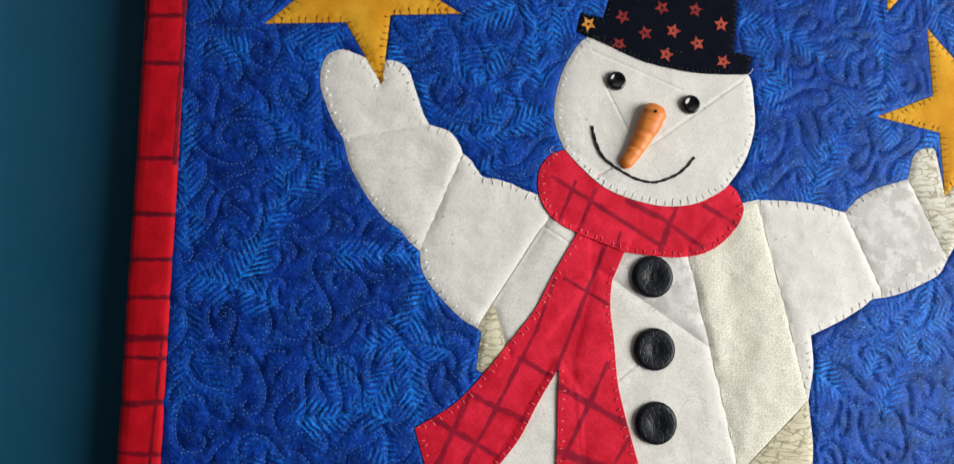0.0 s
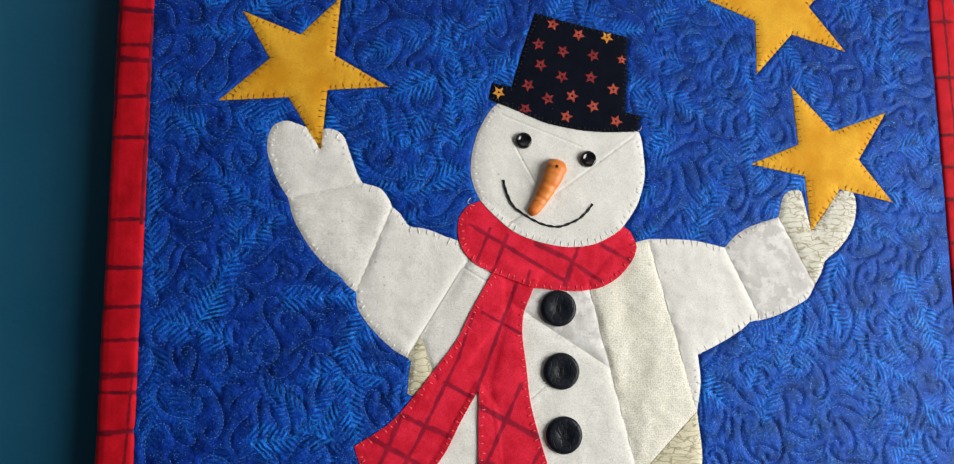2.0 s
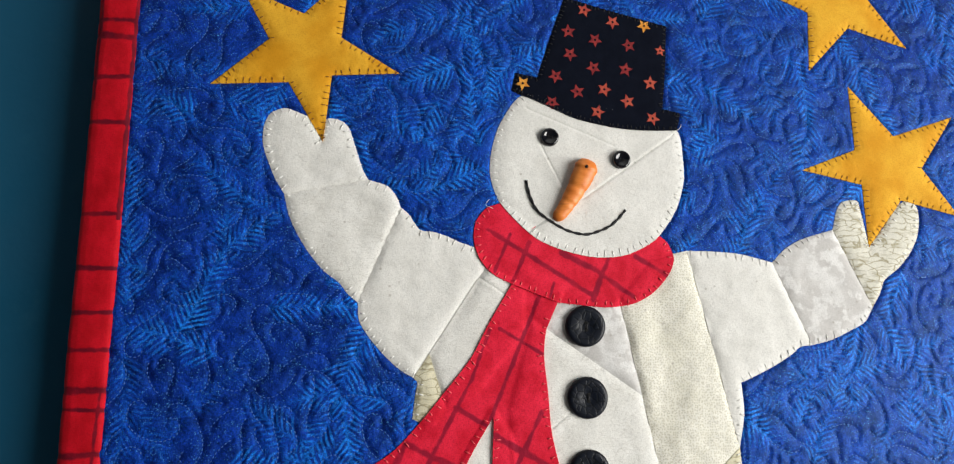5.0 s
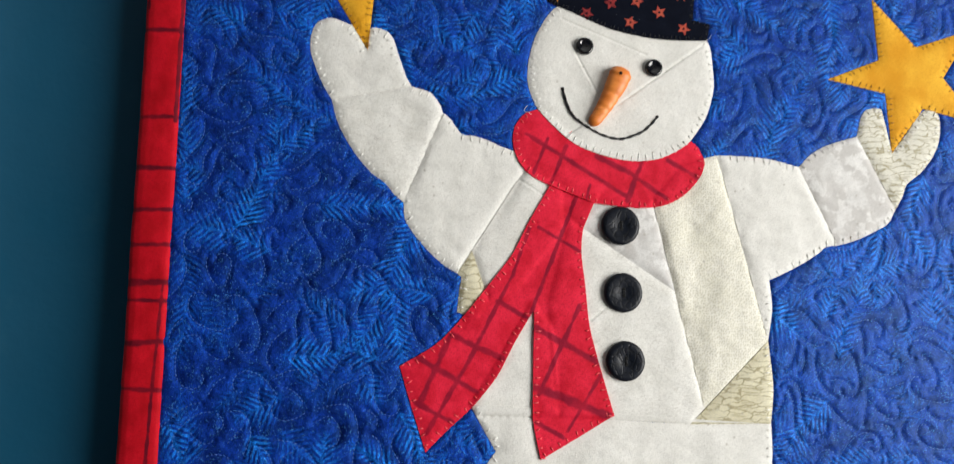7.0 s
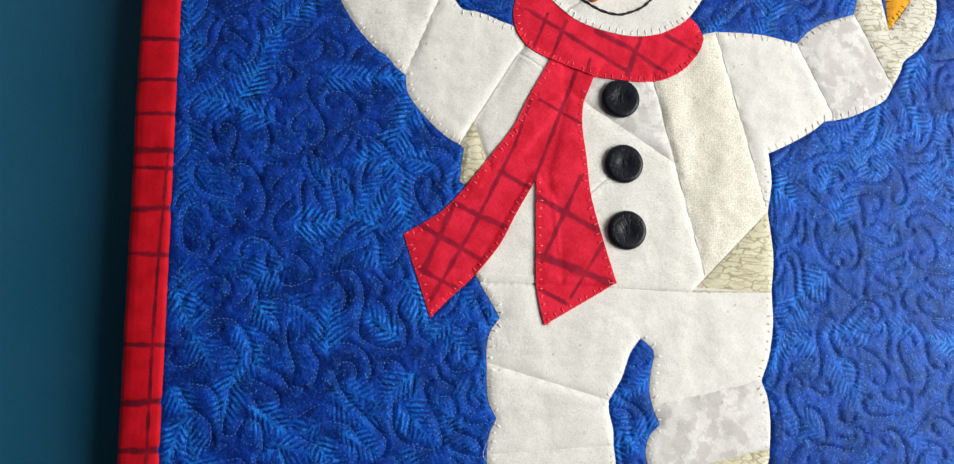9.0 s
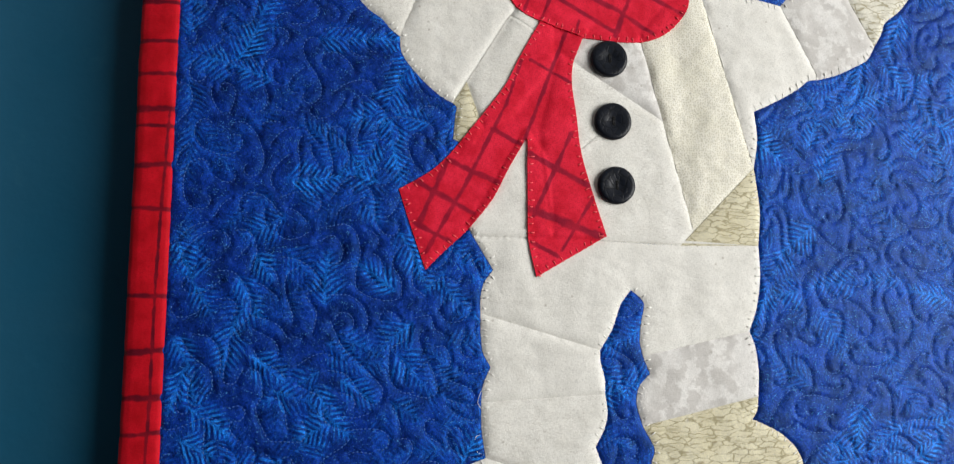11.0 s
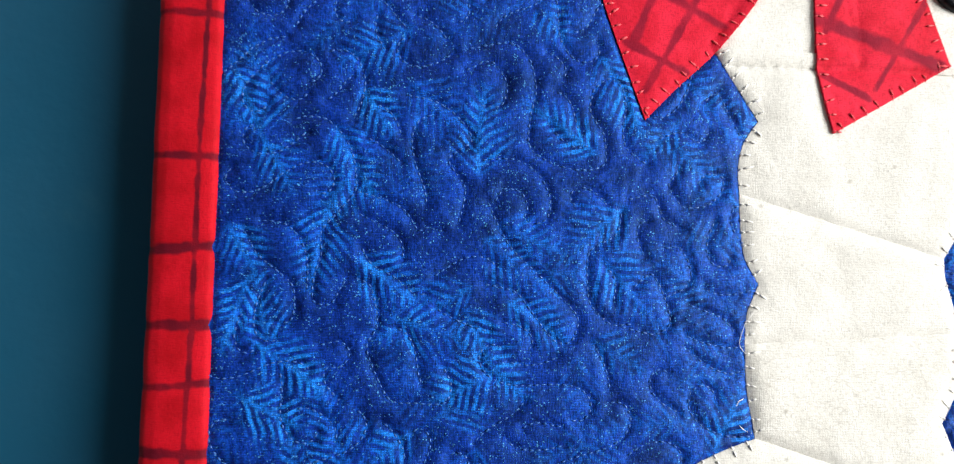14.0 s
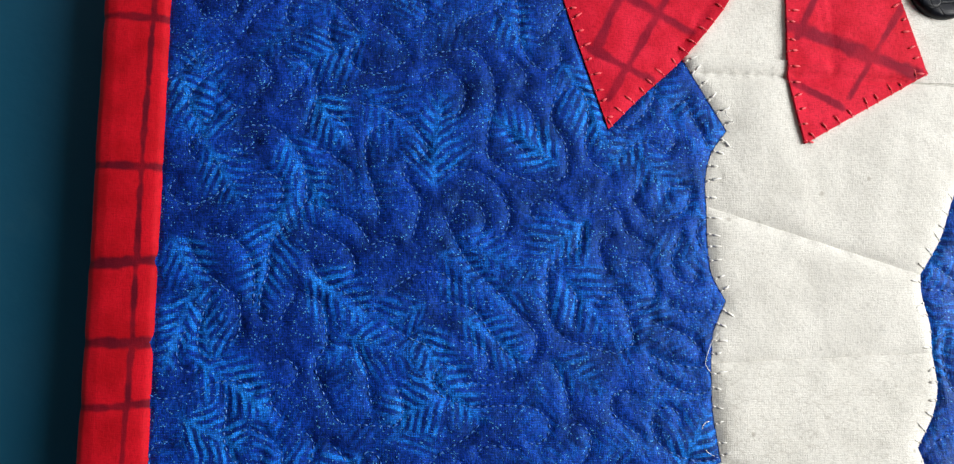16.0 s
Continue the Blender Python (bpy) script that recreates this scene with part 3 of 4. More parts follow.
# pieced patches of the figure: name, outline, cloth, label
PATCHES = [
    ("mitten_patch", ring(HAND_TOP, HAND_LOW), M_WHITE, "white cotton patch"),
    ("sleeve_patch", ring(FORE_TOP, FORE_LOW), M_WHITE_FINE, "white cotton patch with a fine crackle print"),
    ("sleeve_patch", ring(UPPER_TOP, curve((-55, 24), (-87, -27)), UPPER_LOW), M_WHITE, "white cotton patch"),
    ("shoulder_patch", corners((-50, 31), (-30, 20), (-30, -5), (-55, -36), (-70, -42), (-74, -31), (-79.5, -15), (-55, 24)), M_WHITE_FINE, ""),
    ("side_patch", ring(curve((-79.5, -15), (-74, -31)), curve((-70, -42), (-76, -52)), SIDE_L), M_CRACKLE, "beige crackle print patch"),
    ("hip_patch", corners((-47, -38), (-33, -60), (-33, -101), (-76, -100), (-80, -94), (-68, -74)), M_WHITE, ""),
    ("coat_patch", corners((-26, 18), (19, 16), (31, -35), (-28, 4)), M_MARBLE, "marbled white cotton patch"),
    ("coat_patch", corners((-28, 4), (31, -35), (46, -97.2), (38, -105), (22, -104), (-33, -101), (-40, -42)), M_WHITE_FINE, ""),
    ("coat_panel", corners((19, 16), (36, 36), (57, 41), (83, -61), (46, -97.2), (31, -35)), M_CREAM, "cream dotted cotton panel"),
    ("coat_corner", ring(curve((83, -61), (38, -105)), curve((38, -105), (83, -105)), WAIST_R), M_CRACKLE, "beige crackle print corner"),
    ("sleeve_patch", ring(ARM_R_TOP, curve((105, 36), (126, -8)), ARM_R_LOW, SIDE_R, curve((83, -61), (57, 41))), M_WHITE, ""),
    ("cuff_patch", ring(CUFF_TOP, curve((141, 55), (162, 13)), CUFF_LOW), M_MARBLE, "marbled white cotton patch"),
    ("mitten_patch", ring(MITT_A, MITT_B, curve((162, 13), (141, 55))), M_PALE_CRACKLE, "pale crackle print mitten"),
    ("trouser_patch", ring(HIP_L, THIGH_L, curve((-73, -141), (-9, -161)), THIGH_IN, HIP_IN, curve((14.5, -164.5), (75, -152)), HIP_R,
                           corners((83, -105), (38, -105), (-33, -101), (-76, -100))[1:-1]), M_WHITE, ""),
    ("trouser_patch", ring(KNEE_L, SHIN_L, curve((-73, -187), (-7, -184)), KNEE_IN, curve((-9, -161), (-73, -141))), M_WHITE, ""),
    ("trouser_patch", ring(ANKLE_L, curve((-71, -215), (-8, -236)), ANKLE_IN, SHIN_IN, curve((-7, -184), (-73, -187))), M_WHITE_FINE, ""),
    ("boot_patch", ring(FOOT_L, curve((-8, -236), (-71, -215))), M_WHITE, "white cotton boot"),
    ("trouser_patch", ring(curve((14.5, -164.5), (18, -174)), CALF_IN, curve((13, -201), (78, -187)), CALF_R, curve((75, -152), (14.5, -164.5))), M_MARBLE, "marbled white cotton patch"),
    ("boot_patch", ring(BOOT, ANKLE_R, curve((78, -187), (13, -201))), M_CRACKLE, "beige crackle print boot"),
]

# ---- the quilting lines on the blue ground ----
LINES = []


def quilt_line(*pts):
    LINES.append(curve(*pts, step=0.9))


quilt_line((-210, -119), (-206, -118), (-200, -119), (-195, -124), (-192, -130), (-191, -140), (-195, -146), (-201, -153), (-201, -160), (-203, -167), (-203, -174), (-198, -175), (-195, -170), (-193, -167))
quilt_line((-219, -150), (-212, -151), (-207, -156), (-205, -163), (-205, -170))
quilt_line((-224, -153), (-220, -160), (-214, -165), (-209, -170), (-209, -179), (-213, -181))
quilt_line((-191, -141), (-181, -144), (-176, -147), (-172, -153), (-170, -152), (-165, -153))
quilt_line((-189, -158), (-186, -163), (-179, -167), (-173, -172), (-170, -172))
quilt_line((-191, -167), (-186, -170), (-184, -181), (-187, -187), (-185, -194), (-180, -203), (-173, -204), (-164, -204), (-162, -199), (-164, -194))
quilt_line((-201, -187), (-195, -186), (-192, -189), (-194, -193), (-199, -194), (-199, -198), (-195, -203))
quilt_line((-176, -111), (-167, -113), (-160, -118), (-156, -125), (-163, -131), (-158, -140), (-160, -151))
quilt_line((-158, -103), (-150, -100), (-145, -107), (-147, -114), (-153, -114))
quilt_line((-157, -96), (-144, -94), (-138, -99), (-136, -109), (-138, -118), (-138, -127), (-131, -132), (-122, -134), (-115, -132), (-115, -123), (-119, -116), (-118, -109), (-113, -105), (-109, -108), (-108, -114), (-109, -121), (-108, -127), (-102, -132))
quilt_line((-153, -131), (-142, -131), (-135, -136), (-132, -143), (-133, -149), (-137, -151))
quilt_line((-149, -144), (-146, -140), (-141, -141), (-139, -145), (-140, -149))
quilt_line((-151, -144), (-148, -151), (-144, -158), (-137, -165), (-130, -172), (-124, -179), (-126, -186), (-131, -186), (-136, -180), (-142, -172), (-147, -170), (-152, -169))
quilt_line((-108, -143), (-100, -142), (-97, -149), (-92, -152))
quilt_line((-110, -147), (-112, -154), (-120, -159), (-121, -167), (-120, -175), (-114, -181), (-108, -181))
quilt_line((-97, -158), (-92, -158), (-89, -165), (-91, -170), (-97, -173))
quilt_line((-83, -112), (-79, -109), (-76, -115), (-72, -123))
quilt_line((-98, -124), (-91, -122), (-85, -125), (-82, -122))
quilt_line((-92, -134), (-95, -139), (-91, -145), (-84, -145), (-79, -141), (-78, -136), (-83, -135), (-86, -138))
quilt_line((-107, -170), (-101, -166), (-97, -174), (-96, -181), (-101, -184), (-110, -182))

RNG = random.Random(11)
FIGURE = [p[1] for p in PATCHES] + [HEAD, HAT, COLLAR, TAILS, STAR_A, STAR_B, STAR_C]


def grow_curls():
    """Free-motion curls: lines that wind into hooks and stop short of one another, filling the ground."""
    res = 1.0
    nx, nz = int((IN_R - IN_L) / res) + 1, int((IN_T - IN_B) / res) + 1
    gx, gz = np.meshgrid(IN_L + np.arange(nx) * res, IN_B + np.arange(nz) * res)
    busy = np.zeros(gx.shape, np.int32)
    for poly in FIGURE:
        busy[inside(poly, gx, gz)] = -1

    def stamp(x, z, r, who):
        i, j = int((x - IN_L) / res), int((z - IN_B) / res)
        a, b, c, d = max(0, j - r), min(nz, j + r + 1), max(0, i - r), min(nx, i + r + 1)
        if a < b and c < d:
            block = busy[a:b, c:d]
            block[(block == 0) & ((gx[a:b, c:d] - x) ** 2 + (gz[a:b, c:d] - z) ** 2 <= r * r)] = who

    def free(x, z, who):
        i, j = int((x - IN_L) / res), int((z - IN_B) / res)
        return 0 <= i < nx and 0 <= j < nz and busy[j, i] in (0, who)

    for k, line in enumerate(LINES):
        for x, z in line:
            stamp(x, z, 5, k + 1)
    who = len(LINES) + 1
    for size, tries in ((0.55, 1500), (0.44, 3000), (0.32, 5000)):
        for _ in range(tries):
            x, z = RNG.uniform(IN_L + 4, IN_R - 4), RNG.uniform(IN_B + 4, IN_T - 4)
            if not free(x, z, -9):
                continue
            head, turn = RNG.uniform(0, 2 * math.pi), RNG.choice((-1, 1))
            arms = []
            for way, flip in ((0.0, 1), (math.pi, RNG.choice((-1, 1)))):
                px, pz, a, pts = x, z, head + way, []
                most = RNG.uniform(40, 62) * size
                for s in range(int(most / 1.0)):
                    bend = turn * flip * (0.015 / size + 0.17 * (s / most) ** 1.6 / size)
                    a += bend + RNG.uniform(-0.05, 0.05)
                    px, pz = px + math.cos(a), pz + math.sin(a)
                    if not free(px, pz, who):
                        break
                    pts.append((px, pz))
                arms.append(pts)
            line = arms[0][::-1] + [(x, z)] + arms[1]
            if len(line) < 22 * size + 4:
                continue
            line = np.array(line)
            for px, pz in line:
                stamp(px, pz, 4, who)
            LINES.append(line)
            who += 1


grow_curls()


def blue_ground():
    """The quilted blue cloth: one sheet, sunk along every line of stitches; it carries the print's coordinates."""
    cell = 0.78
    xs, zs = np.arange(IN_L - 3, IN_R + 3.5, cell), np.arange(IN_B - 3, IN_T + 3.5, cell)
    gx, gz = np.meshgrid(xs, zs)
    dist = np.full(gx.shape, 14.0)

    def sink(points, r=18):
        for x, z in points:
            i, j = int(round((x - xs[0]) / cell)), int(round((z - zs[0]) / cell))
            a, b, c, d = max(0, j - r), min(len(zs), j + r + 1), max(0, i - r), min(len(xs), i + r + 1)
            if a < b and c < d:
                np.minimum(dist[a:b, c:d], np.hypot(gx[a:b, c:d] - x, gz[a:b, c:d] - z), out=dist[a:b, c:d])

    for line in LINES:
        sink(line[::1])
    cover = np.zeros(gx.shape, bool)
    for poly in FIGURE:
        sink(along(poly, 1.0, True)[0], 13)
        lo, hi = poly.min(0), poly.max(0)
        a, b = np.searchsorted(zs, lo[1]), np.searchsorted(zs, hi[1])
        c, d = np.searchsorted(xs, lo[0]), np.searchsorted(xs, hi[0])
        cover[a:b, c:d] |= inside(poly, gx[a:b, c:d], gz[a:b, c:d])
    for edge in (gx - IN_L, IN_R - gx, gz - IN_B, IN_T - gz):
        dist = np.minimum(dist, np.abs(edge) + 0.5)
    h = 1.5 * (1 - np.exp(-dist / 1.2)) - 0.08
    n1 = np.array([noise.noise((x * 0.16, z * 0.16, 2.0)) for x, z in zip(gx.ravel()[::1], gz.ravel()[::1])]).reshape(gx.shape)
    n2 = np.array([noise.noise((x * 0.45, z * 0.45, 5.0)) for x, z in zip(gx.ravel()[::1], gz.ravel()[::1])]).reshape(gx.shape)
    h += (0.35 * n1 + 0.2 * n2) * np.clip(dist / 2, 0.3, 1)
    # each stitch draws the cloth in where the needle went through
    for line in LINES:
        for x, z in along(line, 2.1)[0]:
            i, j = int(round((x - xs[0]) / cell)), int(round((z - zs[0]) / cell))
            a, b, c, d = max(0, j - 2), min(len(zs), j + 3), max(0, i - 2), min(len(xs), i + 3)
            h[a:b, c:d] += 0.30 * np.exp(-((gx[a:b, c:d] - x) ** 2 + (gz[a:b, c:d] - z) ** 2) / 0.8)
    h[cover] = np.minimum(h[cover], 0.2) - 0.8 * np.clip(dist[cover] / 3, 0, 1)
    # sprigs of the pine print
    ps, pd, pm = np.zeros(gx.shape), np.zeros(gx.shape), np.zeros(gx.shape)
    rng = random.Random(5)
    sprigs = [((-229, -101), (-219, -125), 0.9), ((-219, -125), (-209, -143), 0.8), ((-197, -122), (-181, -147), 0.9), ((-175, -90), (-198, -101), 0.7), ((-189, -110), (-179, -124), 1.0), ((-174, -108), (-153, -126), 0.6),
              ((-228, -152), (-217, -170), 0.8), ((-222, -167), (-230, -191), 1.0), ((-219, -187), (-196, -204), 1.0), ((-189, -162), (-170, -176), 0.9), ((-158, -177), (-148, -196), 0.9), ((-148, -194), (-169, -204), 0.9),
              ((-135, -79), (-124, -96), 0.8), ((-115, -99), (-102, -127), 1.0), ((-91, -118), (-104, -131), 0.8), ((-151, -156), (-130, -172), 0.7)]
    sprigs += [((-144, -175), (-126, -187), 0.9), ((-117, -159), (-100, -180), 0.8), ((-119, -186), (-102, -196), 0.6), ((-156, -187), (-138, -204), 0.9), ((-223, -202), (-203, -212), 0.9), ((-166, -208), (-149, -198), 0.7), ((-93, -103), (-78, -114), 0.6)]
    for _ in range(420):
        x, z, a = rng.uniform(IN_L, IN_R), rng.uniform(IN_B, IN_T), rng.uniform(0, 2 * math.pi)
        bold = rng.choice((0.3, 0.5, 0.8, 1.0))
        for _ in range(rng.choice((1, 2, 2, 3))):
            long = rng.uniform(22, 40)
            x1, z1 = x + math.cos(a) * long, z + math.sin(a) * long
            if not (-236 < x < -95 and -212 < z < -88 and rng.random() < 0.75):
                sprigs.append(((x, z), (x1, z1), bold * rng.uniform(0.75, 1.0)))
            x, z, a = x + (x1 - x) * 0.8, z + (z1 - z) * 0.8, a + rng.uniform(-0.5, 0.5)
    for (x0, z0), (x1, z1), strong in sprigs:
        long = math.hypot(x1 - x0, z1 - z0)
        ux, uz, wide, bend = (x1 - x0) / long, (z1 - z0) / long, rng.uniform(9, 15), rng.uniform(-0.006, 0.006)
        a, b = np.searchsorted(zs, min(z0, z1) - 16), np.searchsorted(zs, max(z0, z1) + 16)
        c, d = np.searchsorted(xs, min(x0, x1) - 16), np.searchsorted(xs, max(x0, x1) + 16)
        if a >= b or c >= d:
            continue
        rx, rz = gx[a:b, c:d] - x0, gz[a:b, c:d] - z0
        s, t = rx * ux + rz * uz, rx * -uz + rz * ux
        t = t - bend * s * (long - s)
        dd = np.abs(t)
        root = s - dd * 0.85     # where on the rib this needle starts
        reach = wide * np.clip((long - root) / long, 0, 1) ** 0.5
        m = strong * np.clip((reach - dd) / (0.45 * wide), 0, 1) * np.clip(root / 3 + 1, 0, 1) * (root < long)
        better = m > pm[a:b, c:d]
        ps[a:b, c:d][better], pd[a:b, c:d][better], pm[a:b, c:d][better] = root[better] + 3.0 * np.sign(t[better]), dd[better], m[better]
    v = flat_to_world(gx, gz, h).reshape(-1, 3)
    idx = np.arange(gx.size).reshape(gx.shape)
    quads = np.stack([idx[:-1, :-1], idx[:-1, 1:], idx[1:, 1:], idx[1:, :-1]], -1).reshape(-1, 4)
    me = bpy.data.meshes.new("quilted_ground")
    me.vertices.add(len(v))
    me.vertices.foreach_set("co", v.ravel().astype(np.float32))
    me.loops.add(quads.size)
    me.loops.foreach_set("vertex_index", quads.ravel().astype(np.int32))
    me.polygons.add(len(quads))
    me.polygons.foreach_set("loop_start", np.arange(0, quads.size, 4, dtype=np.int32))
    me.update(calc_edges=True)
    me.validate()
    me.shade_smooth()
    me.materials.append(M_BLUE)
    for name, data in (("print_s", ps), ("print_d", pd), ("print_m", pm)):
        me.attributes.new(name, "FLOAT", "POINT").data.foreach_set("value", data.ravel().astype(np.float32))
    under(new("quilted_ground", me), quilt, "bright blue pine-print cotton with swirling quilting")
    return xs, zs, h


GX, GZ, GH = blue_ground()


def ground_height(x, z):
    return GH[int(round((z - GZ[0]) / (GZ[1] - GZ[0]))), int(round((x - GX[0]) / (GX[1] - GX[0])))]


def quilting_thread():
    starts, ends = [], []
    for line in LINES:
        q, d = along(line, 2.1)
        for (x, z), (dx, dz) in zip(q, d):
            h = ground_height(x, z)
            starts.append(flat_to_world(x - dx * 0.75, z - dz * 0.75, h + 0.05))
            ends.append(flat_to_world(x + dx * 0.75, z + dz * 0.75, h + 0.05))
    v, f = thread_bits(starts, ends, 0.00024)
    tagged(part("quilting_thread", v, f, T_BLUE, quilt, "blue quilting thread in small stitches"), kind="stuff")


quilting_thread()

# backing and batting behind the top
part("backing", *box_data((IN_L - 16) / 1000, (IN_R + 16) / 1000, 0.0045, NORTH - 0.0003, MID + (IN_B - 16) / 1000, MID + (IN_T + 16) / 1000), M_BACK, quilt, "dark blue cloth backing", False)


def binding(name, start, end, inward, marks, stripe):
    """A folded strip along one edge: a rounded profile, a little uneven, with printed cross lines."""
    start, end, inward = (np.array(v, float) for v in (start, end, inward))
    long = np.hypot(*(end - start))
    way = (end - start) / long
    prof = [(0.6, -0.2), (0.1, 0.9), (-0.9, 1.9), (-3.0, 2.3), (-6.5, 2.5), (-10.5, 2.5), (-14.5, 2.3), (-17.5, 1.5), (-19.3, 0.0), (-20.0, -2.2), (-19.9, -5.5), (-18.6, -8.0), (-15.5, -9.0), (-8.0, -9.0)]
    p = np.array(prof)
    run = np.concatenate([[0], np.cumsum(np.hypot(*np.diff(p, axis=0).T))])
    at = np.concatenate([np.linspace(0, run[9], 34), run[10:]])
    prof = np.stack([np.interp(at, run, p[:, i]) for i in (0, 1)], 1)
    rows, n = int(long / 1.0) + 1, len(prof)
    verts, dist = [], []
    for k in range(rows):
        s = long * k / (rows - 1)
        p = start + way * s
        for o, h in prof:
            lump = 0.5 * noise.noise((s * 0.035, o * 0.06, 4.0 + start[0])) + 0.3 * noise.noise((s * 0.16, o * 0.12, 9.0))
            edge = 0.55 * noise.noise((s * 0.02, 0, 1.0 + start[1])) * (1.0 if o < -12 else 0.35)
            for m, w, lean in marks:
                lump -= 0.45 * math.exp(-((s - m) / 2.2) ** 2)
            q = p + inward * (o + edge)
            verts.append(flat_to_world(q[0], q[1], h + lump))
            across = min([abs(s - m + 0.05 * o * lean) / w for m, w, lean in marks] + [9.0])
            lengthwise = min([abs(o - (a + (b - a) * min(max((s - s0) / (s1 - s0), 0), 1))) / 0.95 for s0, s1, a, b in stripe if s0 <= s <= s1] + [9.0])
            dist.append(min(across, lengthwise))
    faces = [(k * n + i, k * n + i + 1, (k + 1) * n + i + 1, (k + 1) * n + i) for k in range(rows - 1) for i in range(n - 1)]
    faces += [tuple(range(n)), tuple(range((rows - 1) * n, rows * n))]
    ob = part(name, verts, faces, M_RED, quilt, "red plaid cotton binding")
    ob.data.attributes.new("plaid", "FLOAT", "POINT").data.foreach_set("value", np.array(dist, np.float32))


def marks_for(long, seed, at=()):
    rng = random.Random(seed)
    if not at:
        s, at = 6.0, []
        while s < long:
            at.append(s)
            s += rng.choice((9, 17, 21, 26, 28, 38))
    return [(s, rng.uniform(1.2, 1.9), rng.uniform(-1.2, 1.2)) for s in at]


LEFT_MARKS = [z - IN_B for z in (-272, -250, -227, -218, -198, -181, -158, -131, -87, -63, -43, -34, -15, 3, 24, 51, 97, 121, 142, 151, 171, 188, 212, 235)]
binding("binding_strip", (IN_L, IN_B), (IN_L, IN_T), (1, 0), marks_for(548, 1, LEFT_MARKS), [(0, 65, -8.0, -6.5), (65, 109, -6.5, -5.2), (109, 166, -5.2, -5.0), (166, 204, -5.0, -4.0), (204, 257, -4.0, -2.0), (340, 460, -1.0, -0.4), (400, 548, -17.6, -16.6)])
binding("binding_strip", (IN_R, IN_T), (IN_R, IN_B), (-1, 0), marks_for(548, 2), [(0, 548, -9.0, -12.0)])
binding("binding_strip", (IN_L - BAND, IN_T), (IN_R + BAND, IN_T), (0, -1), marks_for(526, 3), [(0, 526, -6.0, -10.0)])
binding("binding_strip", (IN_R + BAND, IN_B), (IN_L - BAND, IN_B), (0, 1), marks_for(526, 4), [(0, 526, -10.0, -6.0)])

# ---- the figure ----
def figure_group(name, label):
    ob = new(name)
    ob.location = (0, 0, MID)
    ob.parent = quilt
    ob.matrix_parent_inverse = Matrix.Translation(-quilt.location)
    return tagged(ob, label)


body = figure_group("snowman_body", "pieced white and cream cotton body")
BODY_STITCH = []
for chain, side in ((np.vstack([HAND_TOP, FORE_TOP[1:], UPPER_TOP[1:]]), -1), (np.vstack([SIDE_L, UPPER_LOW[1:], FORE_LOW[1:], HAND_LOW[1:]]), -1),
                    (np.vstack([ARM_R_TOP, CUFF_TOP[1:], MITT_A[1:]]), -1), (np.vstack([MITT_B, CUFF_LOW[1:], ARM_R_LOW[1:], SIDE_R[1:]]), -1),
                    (np.vstack([HIP_L, THIGH_L[1:], KNEE_L[1:], SHIN_L[1:], ANKLE_L[1:], FOOT_L[1:], ANKLE_IN[1:], SHIN_IN[1:], KNEE_IN[1:], THIGH_IN[1:]]), 1),
                    (np.vstack([HIP_IN, CALF_IN[1:], BOOT[1:], ANKLE_R[1:], CALF_R[1:], HIP_R[1:], WAIST_R[1:]]), 1)):
    BODY_STITCH += stitch_places(chain, side, 4.8, 4.0)
for i, (name, poly, cloth, label) in enumerate(PATCHES):
    folds = {"shoulder_patch": (((-54, 23.5), (-36, 12)),), "coat_patch": (((-20, -54), (-4, -41)),) if i == 7 else ()}.get(name, ())
    applique(name, poly, cloth, body, 0.4, 1.2, 1.9, label, 1.15 if name == "coat_panel" else 0.5, 1.6, None, i * 3.1, BODY_STITCH, 0.15, folds)
blanket_stitch(BODY_STITCH, body, T_WHITE, "", 0.00036)

scarf = figure_group("scarf", "red plaid cotton scarf")
COLLAR_PLAID = [((-51, 49), (-22, 32), 1.3), ((-22, 32), (5, 16), 1.3), ((-39, 47), (-47, 27), 1.1), ((-29, 43), (-37, 23), 1.2), ((-12, 38), (7, 29), 1.6), ((7, 29), (26, 16), 1.5),
                ((15, 40), (5, 14), 1.7), ((28, 37), (46, 27), 1.6), ((-16, 22), (-21, 5), 0.9)]
TAIL_A_PLAID = [((-17, 32), (-48, -47), 1.3), ((-49, -2), (-58, -27), 1.1), ((-58, -27), (-73, -57), 1.2), ((-73, -57), (-81, -73), 1.5), ((-81, -73), (-102, -109), 1.4), ((-90, -59), (-105, -92), 1.6),
                ((-44, -2), (-19, -16), 1.0), ((-66, -41), (-50, -50), 1.3), ((-90, -59), (-63, -71), 1.7), ((-108, -70), (-76, -88), 1.6), ((-108, -93), (-89, -103), 1.4)]
TAIL_B_PLAID = [((-22, -43), (-44, -89), 1.3), ((-11, -79), (-29, -108), 1.1), ((-46, -55), (-12, -73), 1.7), ((-47, -85), (-8, -100), 2.4), ((-46, -103), (-31, -111), 1.3)]
